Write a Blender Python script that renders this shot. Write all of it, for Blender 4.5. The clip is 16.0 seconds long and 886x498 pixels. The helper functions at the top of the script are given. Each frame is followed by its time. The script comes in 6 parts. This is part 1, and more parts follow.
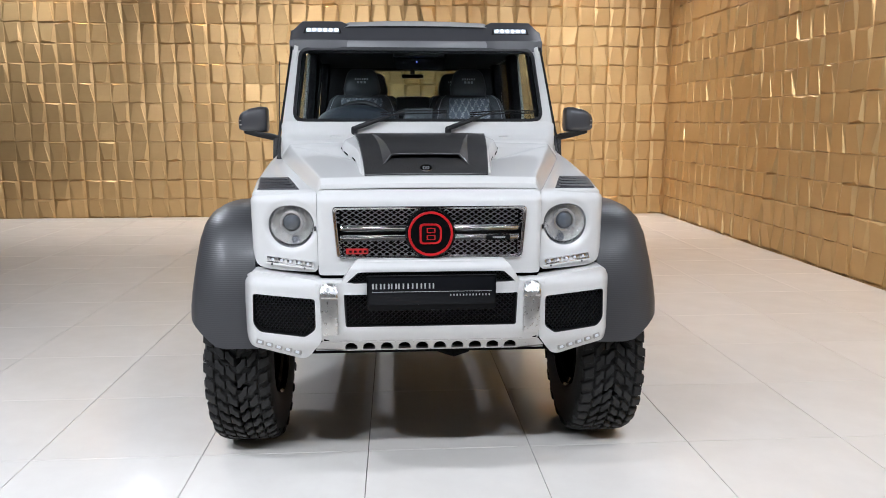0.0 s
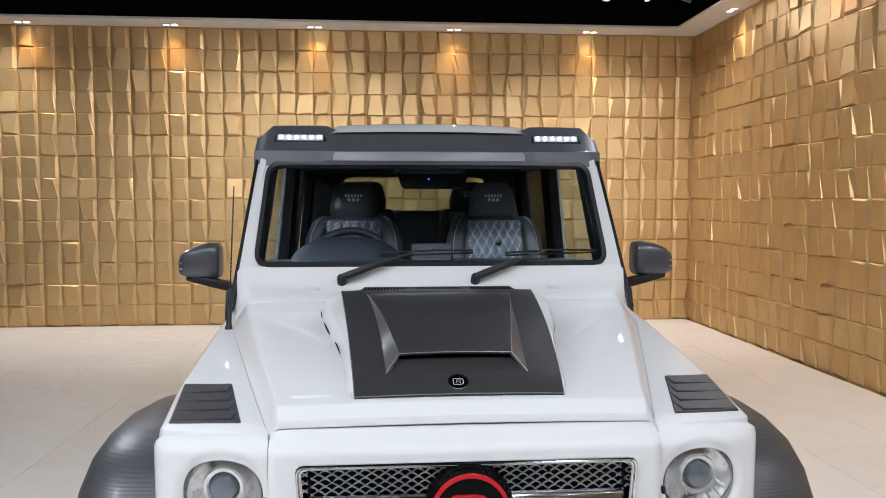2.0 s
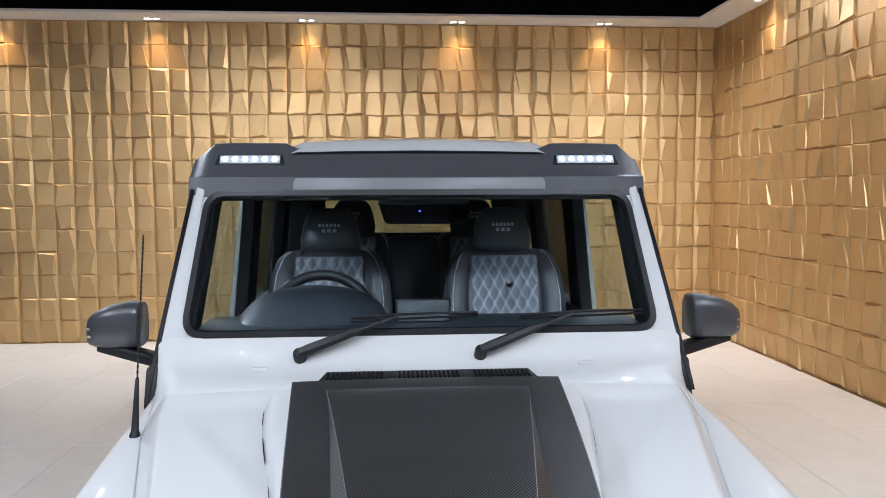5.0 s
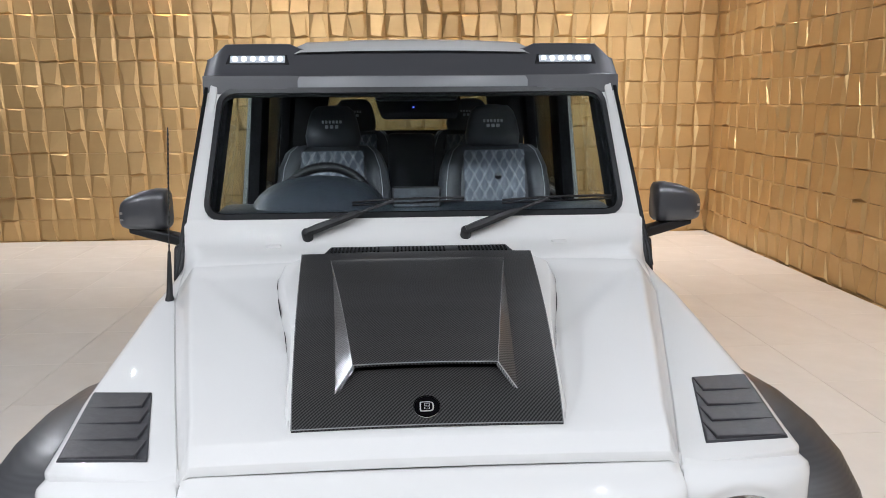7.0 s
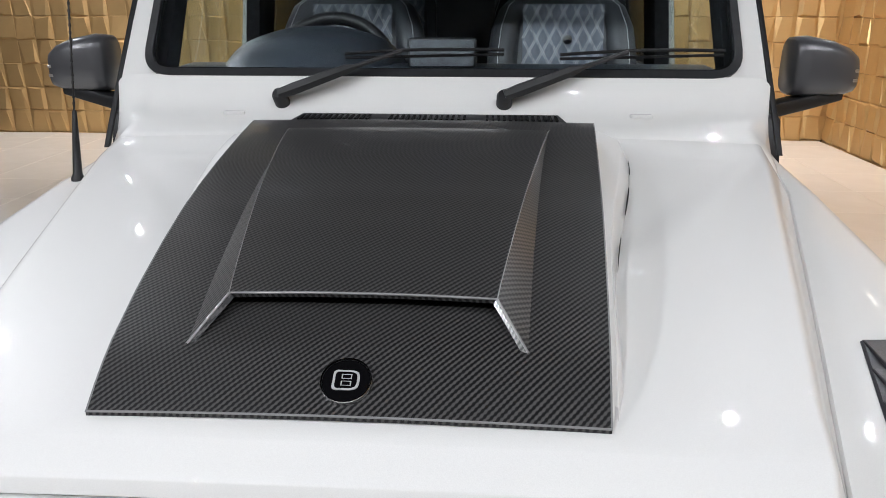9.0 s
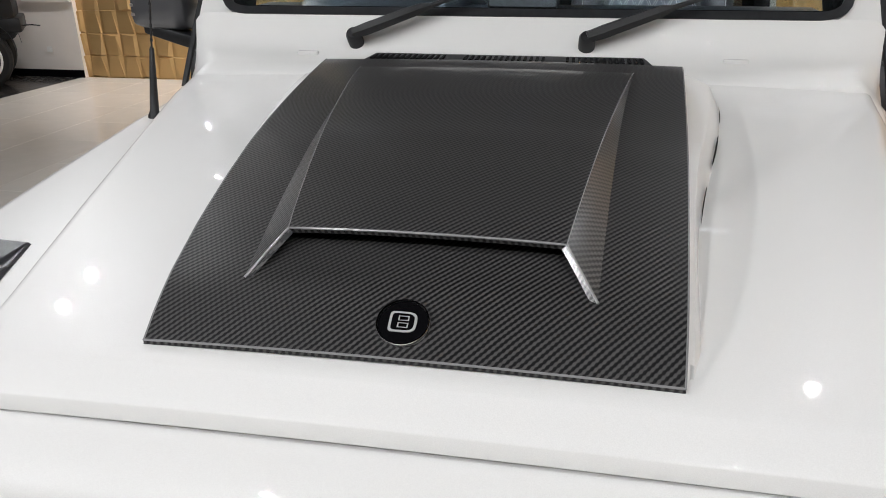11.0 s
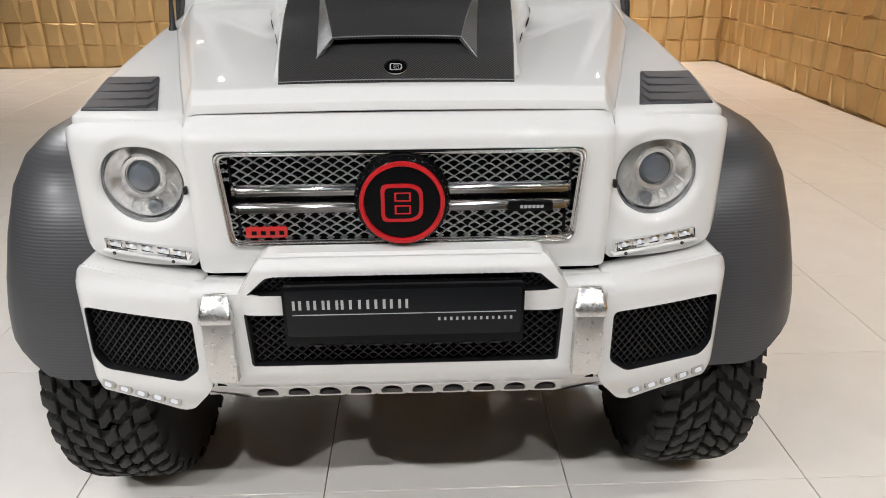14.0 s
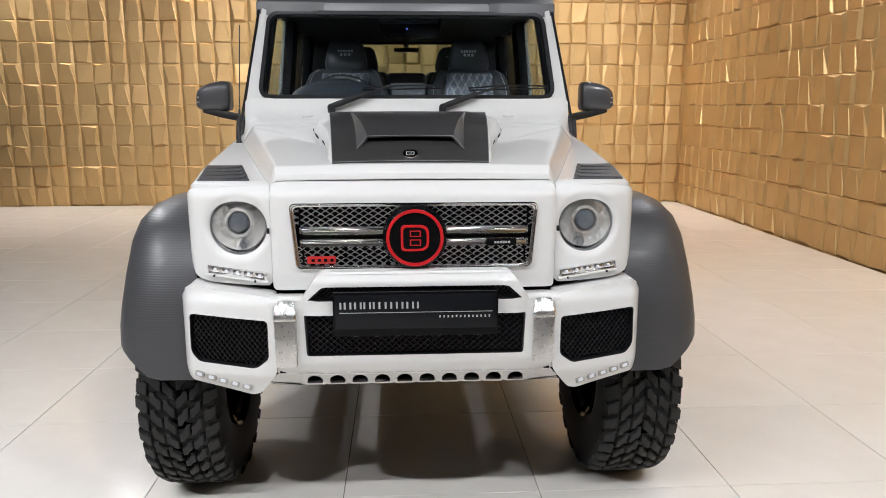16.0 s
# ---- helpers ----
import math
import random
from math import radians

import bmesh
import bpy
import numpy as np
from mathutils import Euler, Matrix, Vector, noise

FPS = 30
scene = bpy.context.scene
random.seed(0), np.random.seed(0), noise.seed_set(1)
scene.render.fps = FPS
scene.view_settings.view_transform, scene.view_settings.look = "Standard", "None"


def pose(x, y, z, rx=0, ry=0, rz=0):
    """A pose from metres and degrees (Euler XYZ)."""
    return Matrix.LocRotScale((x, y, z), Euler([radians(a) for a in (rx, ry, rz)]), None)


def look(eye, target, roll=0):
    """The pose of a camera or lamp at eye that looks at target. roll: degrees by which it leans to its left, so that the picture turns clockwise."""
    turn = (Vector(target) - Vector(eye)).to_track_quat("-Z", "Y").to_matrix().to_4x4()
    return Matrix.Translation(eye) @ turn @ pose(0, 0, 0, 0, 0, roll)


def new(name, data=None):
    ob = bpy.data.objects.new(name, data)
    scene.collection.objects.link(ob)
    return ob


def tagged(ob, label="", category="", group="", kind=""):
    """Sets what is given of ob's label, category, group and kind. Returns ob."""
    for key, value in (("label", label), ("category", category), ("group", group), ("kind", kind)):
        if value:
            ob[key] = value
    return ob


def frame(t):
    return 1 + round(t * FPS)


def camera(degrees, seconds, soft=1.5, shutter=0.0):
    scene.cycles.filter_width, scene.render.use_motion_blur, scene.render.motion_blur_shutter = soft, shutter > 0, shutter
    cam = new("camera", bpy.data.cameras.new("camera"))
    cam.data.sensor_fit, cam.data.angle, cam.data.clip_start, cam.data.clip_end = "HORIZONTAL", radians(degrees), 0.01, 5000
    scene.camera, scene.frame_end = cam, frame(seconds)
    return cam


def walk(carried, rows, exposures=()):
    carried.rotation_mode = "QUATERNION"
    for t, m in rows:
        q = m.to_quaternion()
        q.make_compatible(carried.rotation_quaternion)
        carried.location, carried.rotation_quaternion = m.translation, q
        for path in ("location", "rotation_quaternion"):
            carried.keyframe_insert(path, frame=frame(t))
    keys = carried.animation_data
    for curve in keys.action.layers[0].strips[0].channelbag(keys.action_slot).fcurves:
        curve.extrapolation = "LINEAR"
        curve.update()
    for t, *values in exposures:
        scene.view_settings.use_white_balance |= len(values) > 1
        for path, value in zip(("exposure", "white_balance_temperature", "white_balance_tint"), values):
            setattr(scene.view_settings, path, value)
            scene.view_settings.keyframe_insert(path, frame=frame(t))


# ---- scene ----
cam = camera(62.9, 16.0, soft=0.9)
PATH = [
    (0, (-0.145, -2.899, 1.599), (-0.015, -0.933, 1.252), -0.0),
    (0.5, (-0.150, -2.602, 1.681), (-0.018, -0.638, 1.328), -0.1),
    (1, (-0.122, -2.223, 1.743), (0.017, -0.256, 1.408), -0.1),
    (1.5, (-0.155, -1.890, 1.804), (-0.010, 0.090, 1.559), 0.1),
    (2, (-0.187, -1.566, 1.862), (-0.037, 0.424, 1.732), 0.0),
    (2.5, (-0.152, -1.234, 1.920), (-0.002, 0.759, 1.849), 0.0),
    (3, (-0.155, -0.966, 1.983), (-0.018, 1.028, 1.921), -0.0),
    (3.2, (-0.165, -0.868, 2.009), (-0.032, 1.127, 1.949), -0.0),
    (5.3, (-0.083, -0.788, 2.019), (0.053, 1.199, 1.832), -0.3),
    (5.5, (-0.082, -0.816, 2.012), (0.059, 1.167, 1.791), -0.3),
    (6, (-0.077, -0.870, 2.025), (0.061, 1.102, 1.718), -0.3),
    (6.5, (-0.057, -0.968, 2.020), (0.070, 0.994, 1.648), -0.4),
    (7, (-0.052, -1.087, 2.002), (0.059, 0.868, 1.594), -0.4),
    (7.5, (-0.043, -1.077, 1.960), (0.044, 0.869, 1.506), -0.4),
    (8, (0.047, -0.838, 1.902), (0.101, 1.091, 1.377), -0.4),
    (8.5, (0.095, -0.575, 1.838), (0.099, 1.327, 1.222), -0.0),
    (9, (0.132, -0.396, 1.772), (0.012, 1.492, 1.124), -0.0),
    (9.5, (0.201, -0.282, 1.747), (-0.098, 1.577, 1.074), 0.1),
    (9.7, (0.220, -0.245, 1.743), (-0.154, 1.597, 1.060), 0.2),
    (11.8, (0.066, -0.571, 1.741), (-0.091, 1.260, 0.949), -0.4),
    (12, (0.052, -0.643, 1.743), (-0.038, 1.191, 0.950), -0.5),
    (12.5, (0.025, -0.823, 1.728), (0.032, 1.008, 0.921), -0.5),
    (13, (0.013, -1.049, 1.697), (0.055, 0.786, 0.904), -0.6),
    (13.5, (0.043, -1.235, 1.671), (0.097, 0.600, 0.878), -0.5),
    (14, (0.035, -1.431, 1.662), (0.101, 0.410, 0.883), -0.3),
    (14.5, (0.005, -1.639, 1.645), (0.086, 0.236, 0.954), -0.1),
    (15, (-0.039, -1.883, 1.606), (0.055, 0.033, 1.041), -0.1),
    (15.5, (-0.055, -2.065, 1.600), (0.051, -0.122, 1.137), -0.0),
    (16, (-0.046, -2.251, 1.559), (0.070, -0.292, 1.173), 0.0),
]
LOOK = ((0, 0.05, 5620), (0.5, 0.05, 5620), (1.5, -0.06, 5600), (3, 0.11, 5700), (5.5, 0.12, 5330), (6, 0.11, 5480), (6.5, 0.1, 5650), (7.5, -0.06, 5800), (9, 0.02, 5900), (9.5, 0.07, 5950), (12.5, -0.18, 6150), (14, -0.03, 6150), (15, 0.05, 6050), (16, 0.09, 5980))
walk(cam, [(t, look(eye, target, roll)) for t, eye, target, roll in PATH], [(t, stops, kelvin, 10) for t, stops, kelvin in LOOK])
# ---- light ----
world = bpy.data.worlds.new("showroom_world")
world.use_nodes = True
world.node_tree.nodes["Background"].inputs[0].default_value = (1.0, 0.95, 0.88, 1)
world.node_tree.nodes["Background"].inputs[1].default_value = 0.004
scene.world = world

WALL_X, WALL_Y, LEFT_X, BACK_Y = 4.558, 9.536, -13.0, -9.0
GOLD_X = -6.98            # where the gold panelling ends and plain white wall begins
CEIL_Z, SOFFIT_Z, TRACK_Z = 5.6, 4.43, 4.30


def lamp(name, m, watts, colour, size, spread=math.pi, kind="DISK"):
    data = bpy.data.lights.new(name, "AREA")
    data.shape, data.size, data.energy, data.color, data.spread = kind, size, watts, colour, spread
    ob = new(name, data)
    ob.matrix_world = m
    return ob


# ---- materials ----
class Mat:
    """A small builder round one Principled material."""

    def __init__(self, name, colour, rough=0.5, metal=0.0, coat=0.0, coat_rough=0.03, spec=0.5):
        self.m = bpy.data.materials.new(name)
        self.m.use_nodes = True
        self.t = self.m.node_tree
        self.b = self.t.nodes["Principled BSDF"]
        self.set("Base Color", (*colour, 1)), self.set("Roughness", rough), self.set("Metallic", metal)
        self.set("Coat Weight", coat), self.set("Coat Roughness", coat_rough), self.set("Specular IOR Level", spec)

    def set(self, socket, value):
        self.b.inputs[socket].default_value = value
        return self

    def node(self, kind, **inputs):
        n = self.t.nodes.new(kind)
        for k, v in inputs.items():
            n.inputs[k.replace("_", " ")].default_value = v
        return n

    def link(self, a, b):
        self.t.links.new(a, b)
        return self

    def coords(self):
        return self.node("ShaderNodeTexCoord").outputs["Object"]

    def noise(self, scale, detail=4.0, rough=0.55):
        n = self.node("ShaderNodeTexNoise", Scale=scale, Detail=detail, Roughness=rough)
        self.link(self.coords(), n.inputs["Vector"])
        return n.outputs["Fac"]

    def ramp(self, fac, stops):
        n = self.node("ShaderNodeValToRGB")
        while len(n.color_ramp.elements) < len(stops):
            n.color_ramp.elements.new(0.5)
        for e, (p, c) in zip(n.color_ramp.elements, stops):
            e.position, e.color = p, (*c, 1)
        self.link(fac, n.inputs["Fac"])
        return n.outputs["Color"]

    def span(self, fac, low, high):
        n = self.node("ShaderNodeMapRange")
        n.inputs["To Min"].default_value, n.inputs["To Max"].default_value = low, high
        self.link(fac, n.inputs["Value"])
        return n.outputs["Result"]

    def mottle(self, scale, low, high, socket="Roughness", detail=4.0):
        return self.link(self.span(self.noise(scale, detail), low, high), self.b.inputs[socket])

    def tint(self, scale, dark, light):
        return self.link(self.ramp(self.noise(scale), [(0.3, dark), (0.7, light)]), self.b.inputs["Base Color"])

    def bump(self, height, strength, distance=0.002):
        n = self.node("ShaderNodeBump", Strength=strength, Distance=distance)
        self.link(height, n.inputs["Height"]).link(n.outputs["Normal"], self.b.inputs["Normal"])
        return self

    def glow(self, colour, strength):
        return self.set("Emission Color", (*colour, 1)).set("Emission Strength", strength)


def glass(name, tint, rough=0.0):
    g = Mat(name, tint, rough)
    g.set("Transmission Weight", 1.0).set("IOR", 1.45)
    return g.m


def carbon(name, pitch, rough, coat, dark, light, contrast=0.5):
    """Twill carbon: diagonal rows of short bright threads under lacquer."""
    c = Mat(name, dark, rough, 0.0, coat, 0.17, 0.22)
    v = c.node("ShaderNodeMapping")
    v.inputs["Rotation"].default_value = (0, 0, radians(45))
    c.link(c.coords(), v.inputs["Vector"])
    w = c.node("ShaderNodeTexWave", Scale=0.314 / pitch, Distortion=0.1)
    w.wave_type, w.bands_direction, w.wave_profile = "BANDS", "X", "SIN"
    c.link(v.outputs["Vector"], w.inputs["Vector"])
    w2 = c.node("ShaderNodeTexWave", Scale=0.314 / pitch, Distortion=0.1)
    w2.wave_type, w2.bands_direction = "BANDS", "Y"
    lean = c.node("ShaderNodeMapping")
    lean.inputs["Rotation"].default_value = (0, 0, radians(18))
    c.link(v.outputs["Vector"], lean.inputs["Vector"]).link(lean.outputs["Vector"], w2.inputs["Vector"])
    mix = c.node("ShaderNodeMath")
    mix.operation = "MULTIPLY_ADD"
    c.link(w2.outputs["Fac"], mix.inputs[0])
    mix.inputs[1].default_value = 0.35
    c.link(w.outputs["Fac"], mix.inputs[2])
    c.link(c.ramp(mix.outputs[0], [(0.45, dark), (1.0, light)]), c.b.inputs["Base Color"])
    c.link(c.span(w.outputs["Fac"], rough - 0.08, rough + 0.1), c.b.inputs["Roughness"])
    c.bump(mix.outputs[0], contrast, 0.0006)
    return c.m


def ribbed(name):
    """Satin grey moulding with fine level ribs."""
    c = Mat(name, (0.05, 0.05, 0.052), 0.4, 0.0, 0.1, 0.2, 0.4)
    w = c.node("ShaderNodeTexWave", Scale=0.314 / 0.0085, Distortion=0.1)
    w.wave_type, w.bands_direction, w.wave_profile = "BANDS", "Z", "SIN"
    c.link(c.coords(), w.inputs["Vector"])
    c.link(c.ramp(w.outputs["Fac"], [(0.1, (0.047, 0.047, 0.05)), (0.8, (0.053, 0.053, 0.056))]), c.b.inputs["Base Color"])
    c.bump(w.outputs["Fac"], 0.2, 0.0015)
    return c.m


def faceted(name):
    """A pressed reflector: silver with shallow facets."""
    c = Mat(name, (0.74, 0.735, 0.72), 0.18, 0.85)
    v = c.node("ShaderNodeTexVoronoi", Scale=55.0)
    c.link(c.coords(), v.inputs["Vector"])
    c.bump(v.outputs["Distance"], 0.14, 0.01)
    return c.m


def satin(name, colour, rough):
    c = Mat(name, colour, rough, 0.0, 0.1, 0.2, 0.45)
    c.mottle(40, rough - 0.05, rough + 0.06)
    c.bump(c.noise(600, 2), 0.05, 0.0006)
    return c.m


def pearl():
    p = Mat("pearl_white_paint", (0.8, 0.79, 0.77), 0.4, 0.0, 0.7, 0.02, 0.15)
    p.tint(900, (0.595, 0.59, 0.574), (0.655, 0.65, 0.634))
    p.bump(p.noise(9, 1), 0.006, 0.004)
    return p.m


def gold():
    g = Mat("satin_gold_lacquer", (0.56, 0.385, 0.16), 0.42, 0.65)
    g.link(g.ramp(g.noise(2.2), [(0.25, (0.51, 0.335, 0.14)), (0.75, (0.60, 0.405, 0.18))]), g.b.inputs["Base Color"])
    g.mottle(6, 0.36, 0.52)
    g.bump(g.noise(240, 3), 0.025, 0.002)
    return g.m


def porcelain():
    p = Mat("polished_cream_porcelain", (0.78, 0.74, 0.68), 0.09, 0.0, 0.0, 0.03, 0.55)
    info = p.node("ShaderNodeObjectInfo")
    shade = p.ramp(info.outputs["Random"], [(0.0, (0.80, 0.765, 0.715)), (1.0, (0.84, 0.808, 0.76))])
    veins = p.ramp(p.noise(3.5, 8, 0.65), [(0.35, (0.95, 0.945, 0.94)), (0.65, (1, 1, 1))])
    mul = p.node("ShaderNodeMix")
    mul.data_type, mul.blend_type = "RGBA", "MULTIPLY"
    mul.inputs["Factor"].default_value = 1.0
    p.link(shade, mul.inputs[6]).link(veins, mul.inputs[7]).link(mul.outputs[2], p.b.inputs["Base Color"])
    p.mottle(1.7, 0.1, 0.19)
    return p.m


def rubber(name, c, rough, spec=0.5):
    r = Mat(name, c, rough, spec=spec)
    r.tint(60, tuple(0.7 * a for a in c), tuple(1.25 * a for a in c))
    r.bump(r.noise(320, 3), 0.25, 0.001)
    return r.m


def leather(name, c, rough=0.42):
    r = Mat(name, c, rough)
    v = r.node("ShaderNodeTexVoronoi", Scale=380.0)
    r.link(r.coords(), v.inputs["Vector"])
    r.bump(v.outputs["Distance"], 0.25, 0.0008)
    r.mottle(20, rough - 0.07, rough + 0.08)
    return r.m


def plaster(name, c, rough=0.8, spec=0.5):
    p = Mat(name, c, rough, spec=spec)
    p.tint(2.0, tuple(0.94 * a for a in c), c)
    p.bump(p.noise(120, 4), 0.08, 0.002)
    return p.m


def steel(name, c, rough, noise_scale=40):
    s = Mat(name, c, rough, 1.0)
    s.mottle(noise_scale, rough * 0.7, rough * 1.4)
    return s.m


def glow(name, colour, strength, base=(0.9, 0.9, 0.9)):
    return Mat(name, base, 0.3).glow(colour, strength).m


WHITE = pearl()
GOLD = gold()
TILE = porcelain()
CARBON = carbon("satin_twill_carbon", 0.0054, 0.4, 0.42, (0.006, 0.006, 0.0065), (0.06, 0.058, 0.057), 0.3)
# visor lip in a paler grey, the white bonnet's reflection painted in
VISOR_SHEEN = satin("bonnet_sheen_lip", (0.17, 0.173, 0.182), 0.36)
FLARE_GREY = ribbed("satin_grey_ribbed_trim")
SATIN_VISOR = satin("satin_dark_visor", (0.07, 0.07, 0.076), 0.34)
SATIN_BLACK = rubber("satin_black_louvre", (0.027, 0.026, 0.03), 0.42, 0.5)
CHROME = steel("bright_chrome", (0.86, 0.86, 0.87), 0.06)
BRUSHED = steel("brushed_aluminium", (0.46, 0.45, 0.43), 0.3, 90)
CHROME_DARK = steel("silver_mesh_metal", (0.66, 0.66, 0.68), 0.28)
POST_CAP = steel("polished_steel_cap", (0.62, 0.615, 0.6), 0.26)
TRIM = rubber("matt_black_pillar_trim", (0.009, 0.009, 0.01), 0.8, 0.08)
SPEAKER = rubber("perforated_grey_leather", (0.035, 0.037, 0.042), 0.6)
CAP_METAL = steel("satin_chrome", (0.68, 0.675, 0.67), 0.11)
TYRE = rubber("black_tyre_rubber", (0.014, 0.0135, 0.013), 0.62, 0.32)
SCREEN_SEAL = rubber("grey_rubber_screen_seal", (0.014, 0.0145, 0.016), 0.4, 0.45)
MIRROR_CAP = Mat("lacquered_graphite_cap", (0.05, 0.05, 0.054), 0.32, 0.0, 0.6, 0.12, 0.5).m
POST = steel("satin_steel_post", (0.6, 0.59, 0.57), 0.28, 90)
SEAL = rubber("black_rubber_seal", (0.008, 0.008, 0.009), 0.42, 0.18)
MESH_BLACK = Mat("gloss_black_mesh", (0.009, 0.009, 0.010), 0.36, spec=0.35).m
PLASTIC = rubber("grained_black_plastic", (0.009, 0.009, 0.01), 0.44, 0.35)
BLACK_GLOSS = Mat("gloss_black", (0.003, 0.003, 0.0035), 0.12, 0.0, 0.0, spec=0.1).m
# matt near-black: dark hidden parts, and sheets that paint shade into hollows
BLACK_VOID = Mat("matt_black_and_shade", (0.005, 0.005, 0.005), 0.9, spec=0.05).m
LEATHER = leather("black_leather", (0.06, 0.062, 0.07), 0.34)
LEATHER_DASH = leather("dashboard_leather", (0.019, 0.022, 0.028), 0.36)
QUILT = leather("quilted_charcoal_leather", (0.125, 0.137, 0.17), 0.4)
THREAD = rubber("pale_grey_thread", (0.5, 0.5, 0.52), 0.6)
RED = Mat("signal_red_enamel", (0.42, 0.008, 0.011), 0.34, 0.0, 0.15, spec=0.3).m
RED_DIM = Mat("red_badge_enamel", (0.40, 0.016, 0.014), 0.35, 0.0, 0.3).m
SILVER_PRINT = Mat("silver_print", (0.42, 0.42, 0.42), 0.4, 0.3).m
PLATE = Mat("black_plate_face", (0.006, 0.0065, 0.008), 0.22, spec=0.17).m
GLASS = glass("windscreen_glass", (0.87, 0.95, 0.965))
GLASS_SIDE = glass("side_window_glass", (0.86, 0.93, 0.9))
GLASS_REAR = glass("tinted_rear_glass", (0.3, 0.33, 0.28))
GLASS_DARK = glass("privacy_glass", (0.1, 0.11, 0.11))
LENS = glass("clear_lens", (1, 1, 1))
LENS_DARK = Mat("projector_lens", (0.055, 0.062, 0.072), 0.05, 0.0, 1.0).m
REFLECTOR = faceted("headlight_reflector")
LED = glow("white_led", (0.93, 0.97, 1.0), 4)
LED_DIM = glow("white_led_soft", (0.95, 0.97, 1.0), 0.33, (0.42, 0.43, 0.45))
LED_BED = glow("led_bed", (0.93, 0.97, 1.0), 0.14, (0.45, 0.47, 0.5))
EDGE = Mat("lacquered_carbon_edge", (0.2, 0.2, 0.2), 0.25, 0.0, 0.5).m
DOWNLIGHT = glow("warm_downlight", (1.0, 0.86, 0.66), 12)
SPOT_FACE = glow("spotlight_face", (1.0, 0.98, 0.94), 16)
BLUE_LED = glow("blue_indicator_led", (0.05, 0.08, 1.0), 3)
GROUT = plaster("grey_grout", (0.16, 0.145, 0.13), 0.9)
PLASTER = plaster("white_plaster", (0.78, 0.76, 0.72))
WARM_PLASTER = plaster("warm_white_plaster", (0.76, 0.7, 0.645))
GREIGE = plaster("grey_plaster", (0.46, 0.455, 0.45))
DIM_PLASTER = plaster("taupe_plaster", (0.17, 0.15, 0.13))
CEILING = plaster("black_ceiling_paint", (0.006, 0.0055, 0.0065), 1.0, 0.0)
DARK_TILE = Mat("dark_grey_tile", (0.05, 0.047, 0.046), 0.16).m
GREY_METAL = rubber("grey_lamp_enamel", (0.12, 0.12, 0.12), 0.5)
CLOTH = rubber("dark_headliner_cloth", (0.035, 0.034, 0.034), 0.9)
BLACK_PAINT = Mat("black_car_paint", (0.008, 0.008, 0.009), 0.5, spec=0.3).m


# ---- mesh helpers ----
def link_mesh(name, bm, material, smooth=32, bevel=0.0, segs=2):
    bmesh.ops.remove_doubles(bm, verts=bm.verts, dist=1e-5)
    if bevel:
        sharp = [e for e in bm.edges if len(e.link_faces) == 2 and e.calc_face_angle(0) > radians(28)]
        bmesh.ops.bevel(bm, geom=sharp, offset=bevel, segments=segs, profile=0.5, affect="EDGES", clamp_overlap=True)
    bmesh.ops.recalc_face_normals(bm, faces=bm.faces)
    me = bpy.data.meshes.new(name)
    bm.to_mesh(me)
    bm.free()
    me.materials.append(material)
    if smooth:
        me.polygons.foreach_set("use_smooth", [True] * len(me.polygons))
        me.set_sharp_from_angle(angle=radians(smooth))
    return me


def part(name, bm, material, parent, label="", bevel=0.0, smooth=32, segs=2):
    ob = new(name, link_mesh(name, bm, material, smooth, bevel, segs))
    ob.parent = parent
    return tagged(ob, label)


def thing(name, bm, material, label, category, kind="", group="", bevel=0.0, smooth=32):
    ob = new(name, link_mesh(name, bm, material, smooth, bevel))
    return tagged(ob, label, category, group, kind)


def empty(name, label, category, group="", at=(0, 0, 0)):
    ob = new(name)
    ob.empty_display_size = 0.2
    ob.location = at
    return tagged(ob, label, category, group)


def box(bm, x0, x1, y0, y1, z0, z1, m=None):
    vs = [bm.verts.new((x, y, z)) for x in (x0, x1) for y in (y0, y1) for z in (z0, z1)]
    for f in ((0, 1, 3, 2), (4, 6, 7, 5), (0, 4, 5, 1), (2, 3, 7, 6), (0, 2, 6, 4), (1, 5, 7, 3)):
        bm.faces.new([vs[i] for i in f])
    if m is not None:
        bmesh.ops.transform(bm, matrix=m, verts=vs)
    return bm


def loft(bm, rows, closed=False, cap=False):
    """Quads between rows of points; closed: each row is a ring; cap: close the two end rings."""
    vs = [[bm.verts.new(p) for p in row] for row in rows]
    n = len(vs[0])
    for a, b in zip(vs, vs[1:]):
        for i in range(n if closed else n - 1):
            j = (i + 1) % n
            bm.faces.new((a[i], a[j], b[j], b[i]))
    if cap:
        bm.faces.new(vs[0][::-1])
        bm.faces.new(vs[-1])
    return vs


def prism(bm, outline, depth, place=lambda u, v, w: (u, w, v)):
    """A flat outline (u, v) with depth from w = depth[0] to depth[1]; place maps to x, y, z (front view by default)."""
    loft(bm, [[place(u, v, depth[0]) for u, v in outline], [place(u, v, depth[1]) for u, v in outline]], True, True)
    return bm


def tube(bm, pts, r, sides=8, radii=None):
    pts = [Vector(p) for p in pts]
    rows = []
    for i, p in enumerate(pts):
        d = (pts[min(i + 1, len(pts) - 1)] - pts[max(i - 1, 0)]).normalized()
        q = d.to_track_quat("Z", "Y")
        k = radii[i] if radii else r
        rows.append([p + q @ Vector((k * math.cos(a), k * math.sin(a), 0)) for a in (6.28319 * j / sides for j in range(sides))])
    loft(bm, rows, True, True)
    return bm


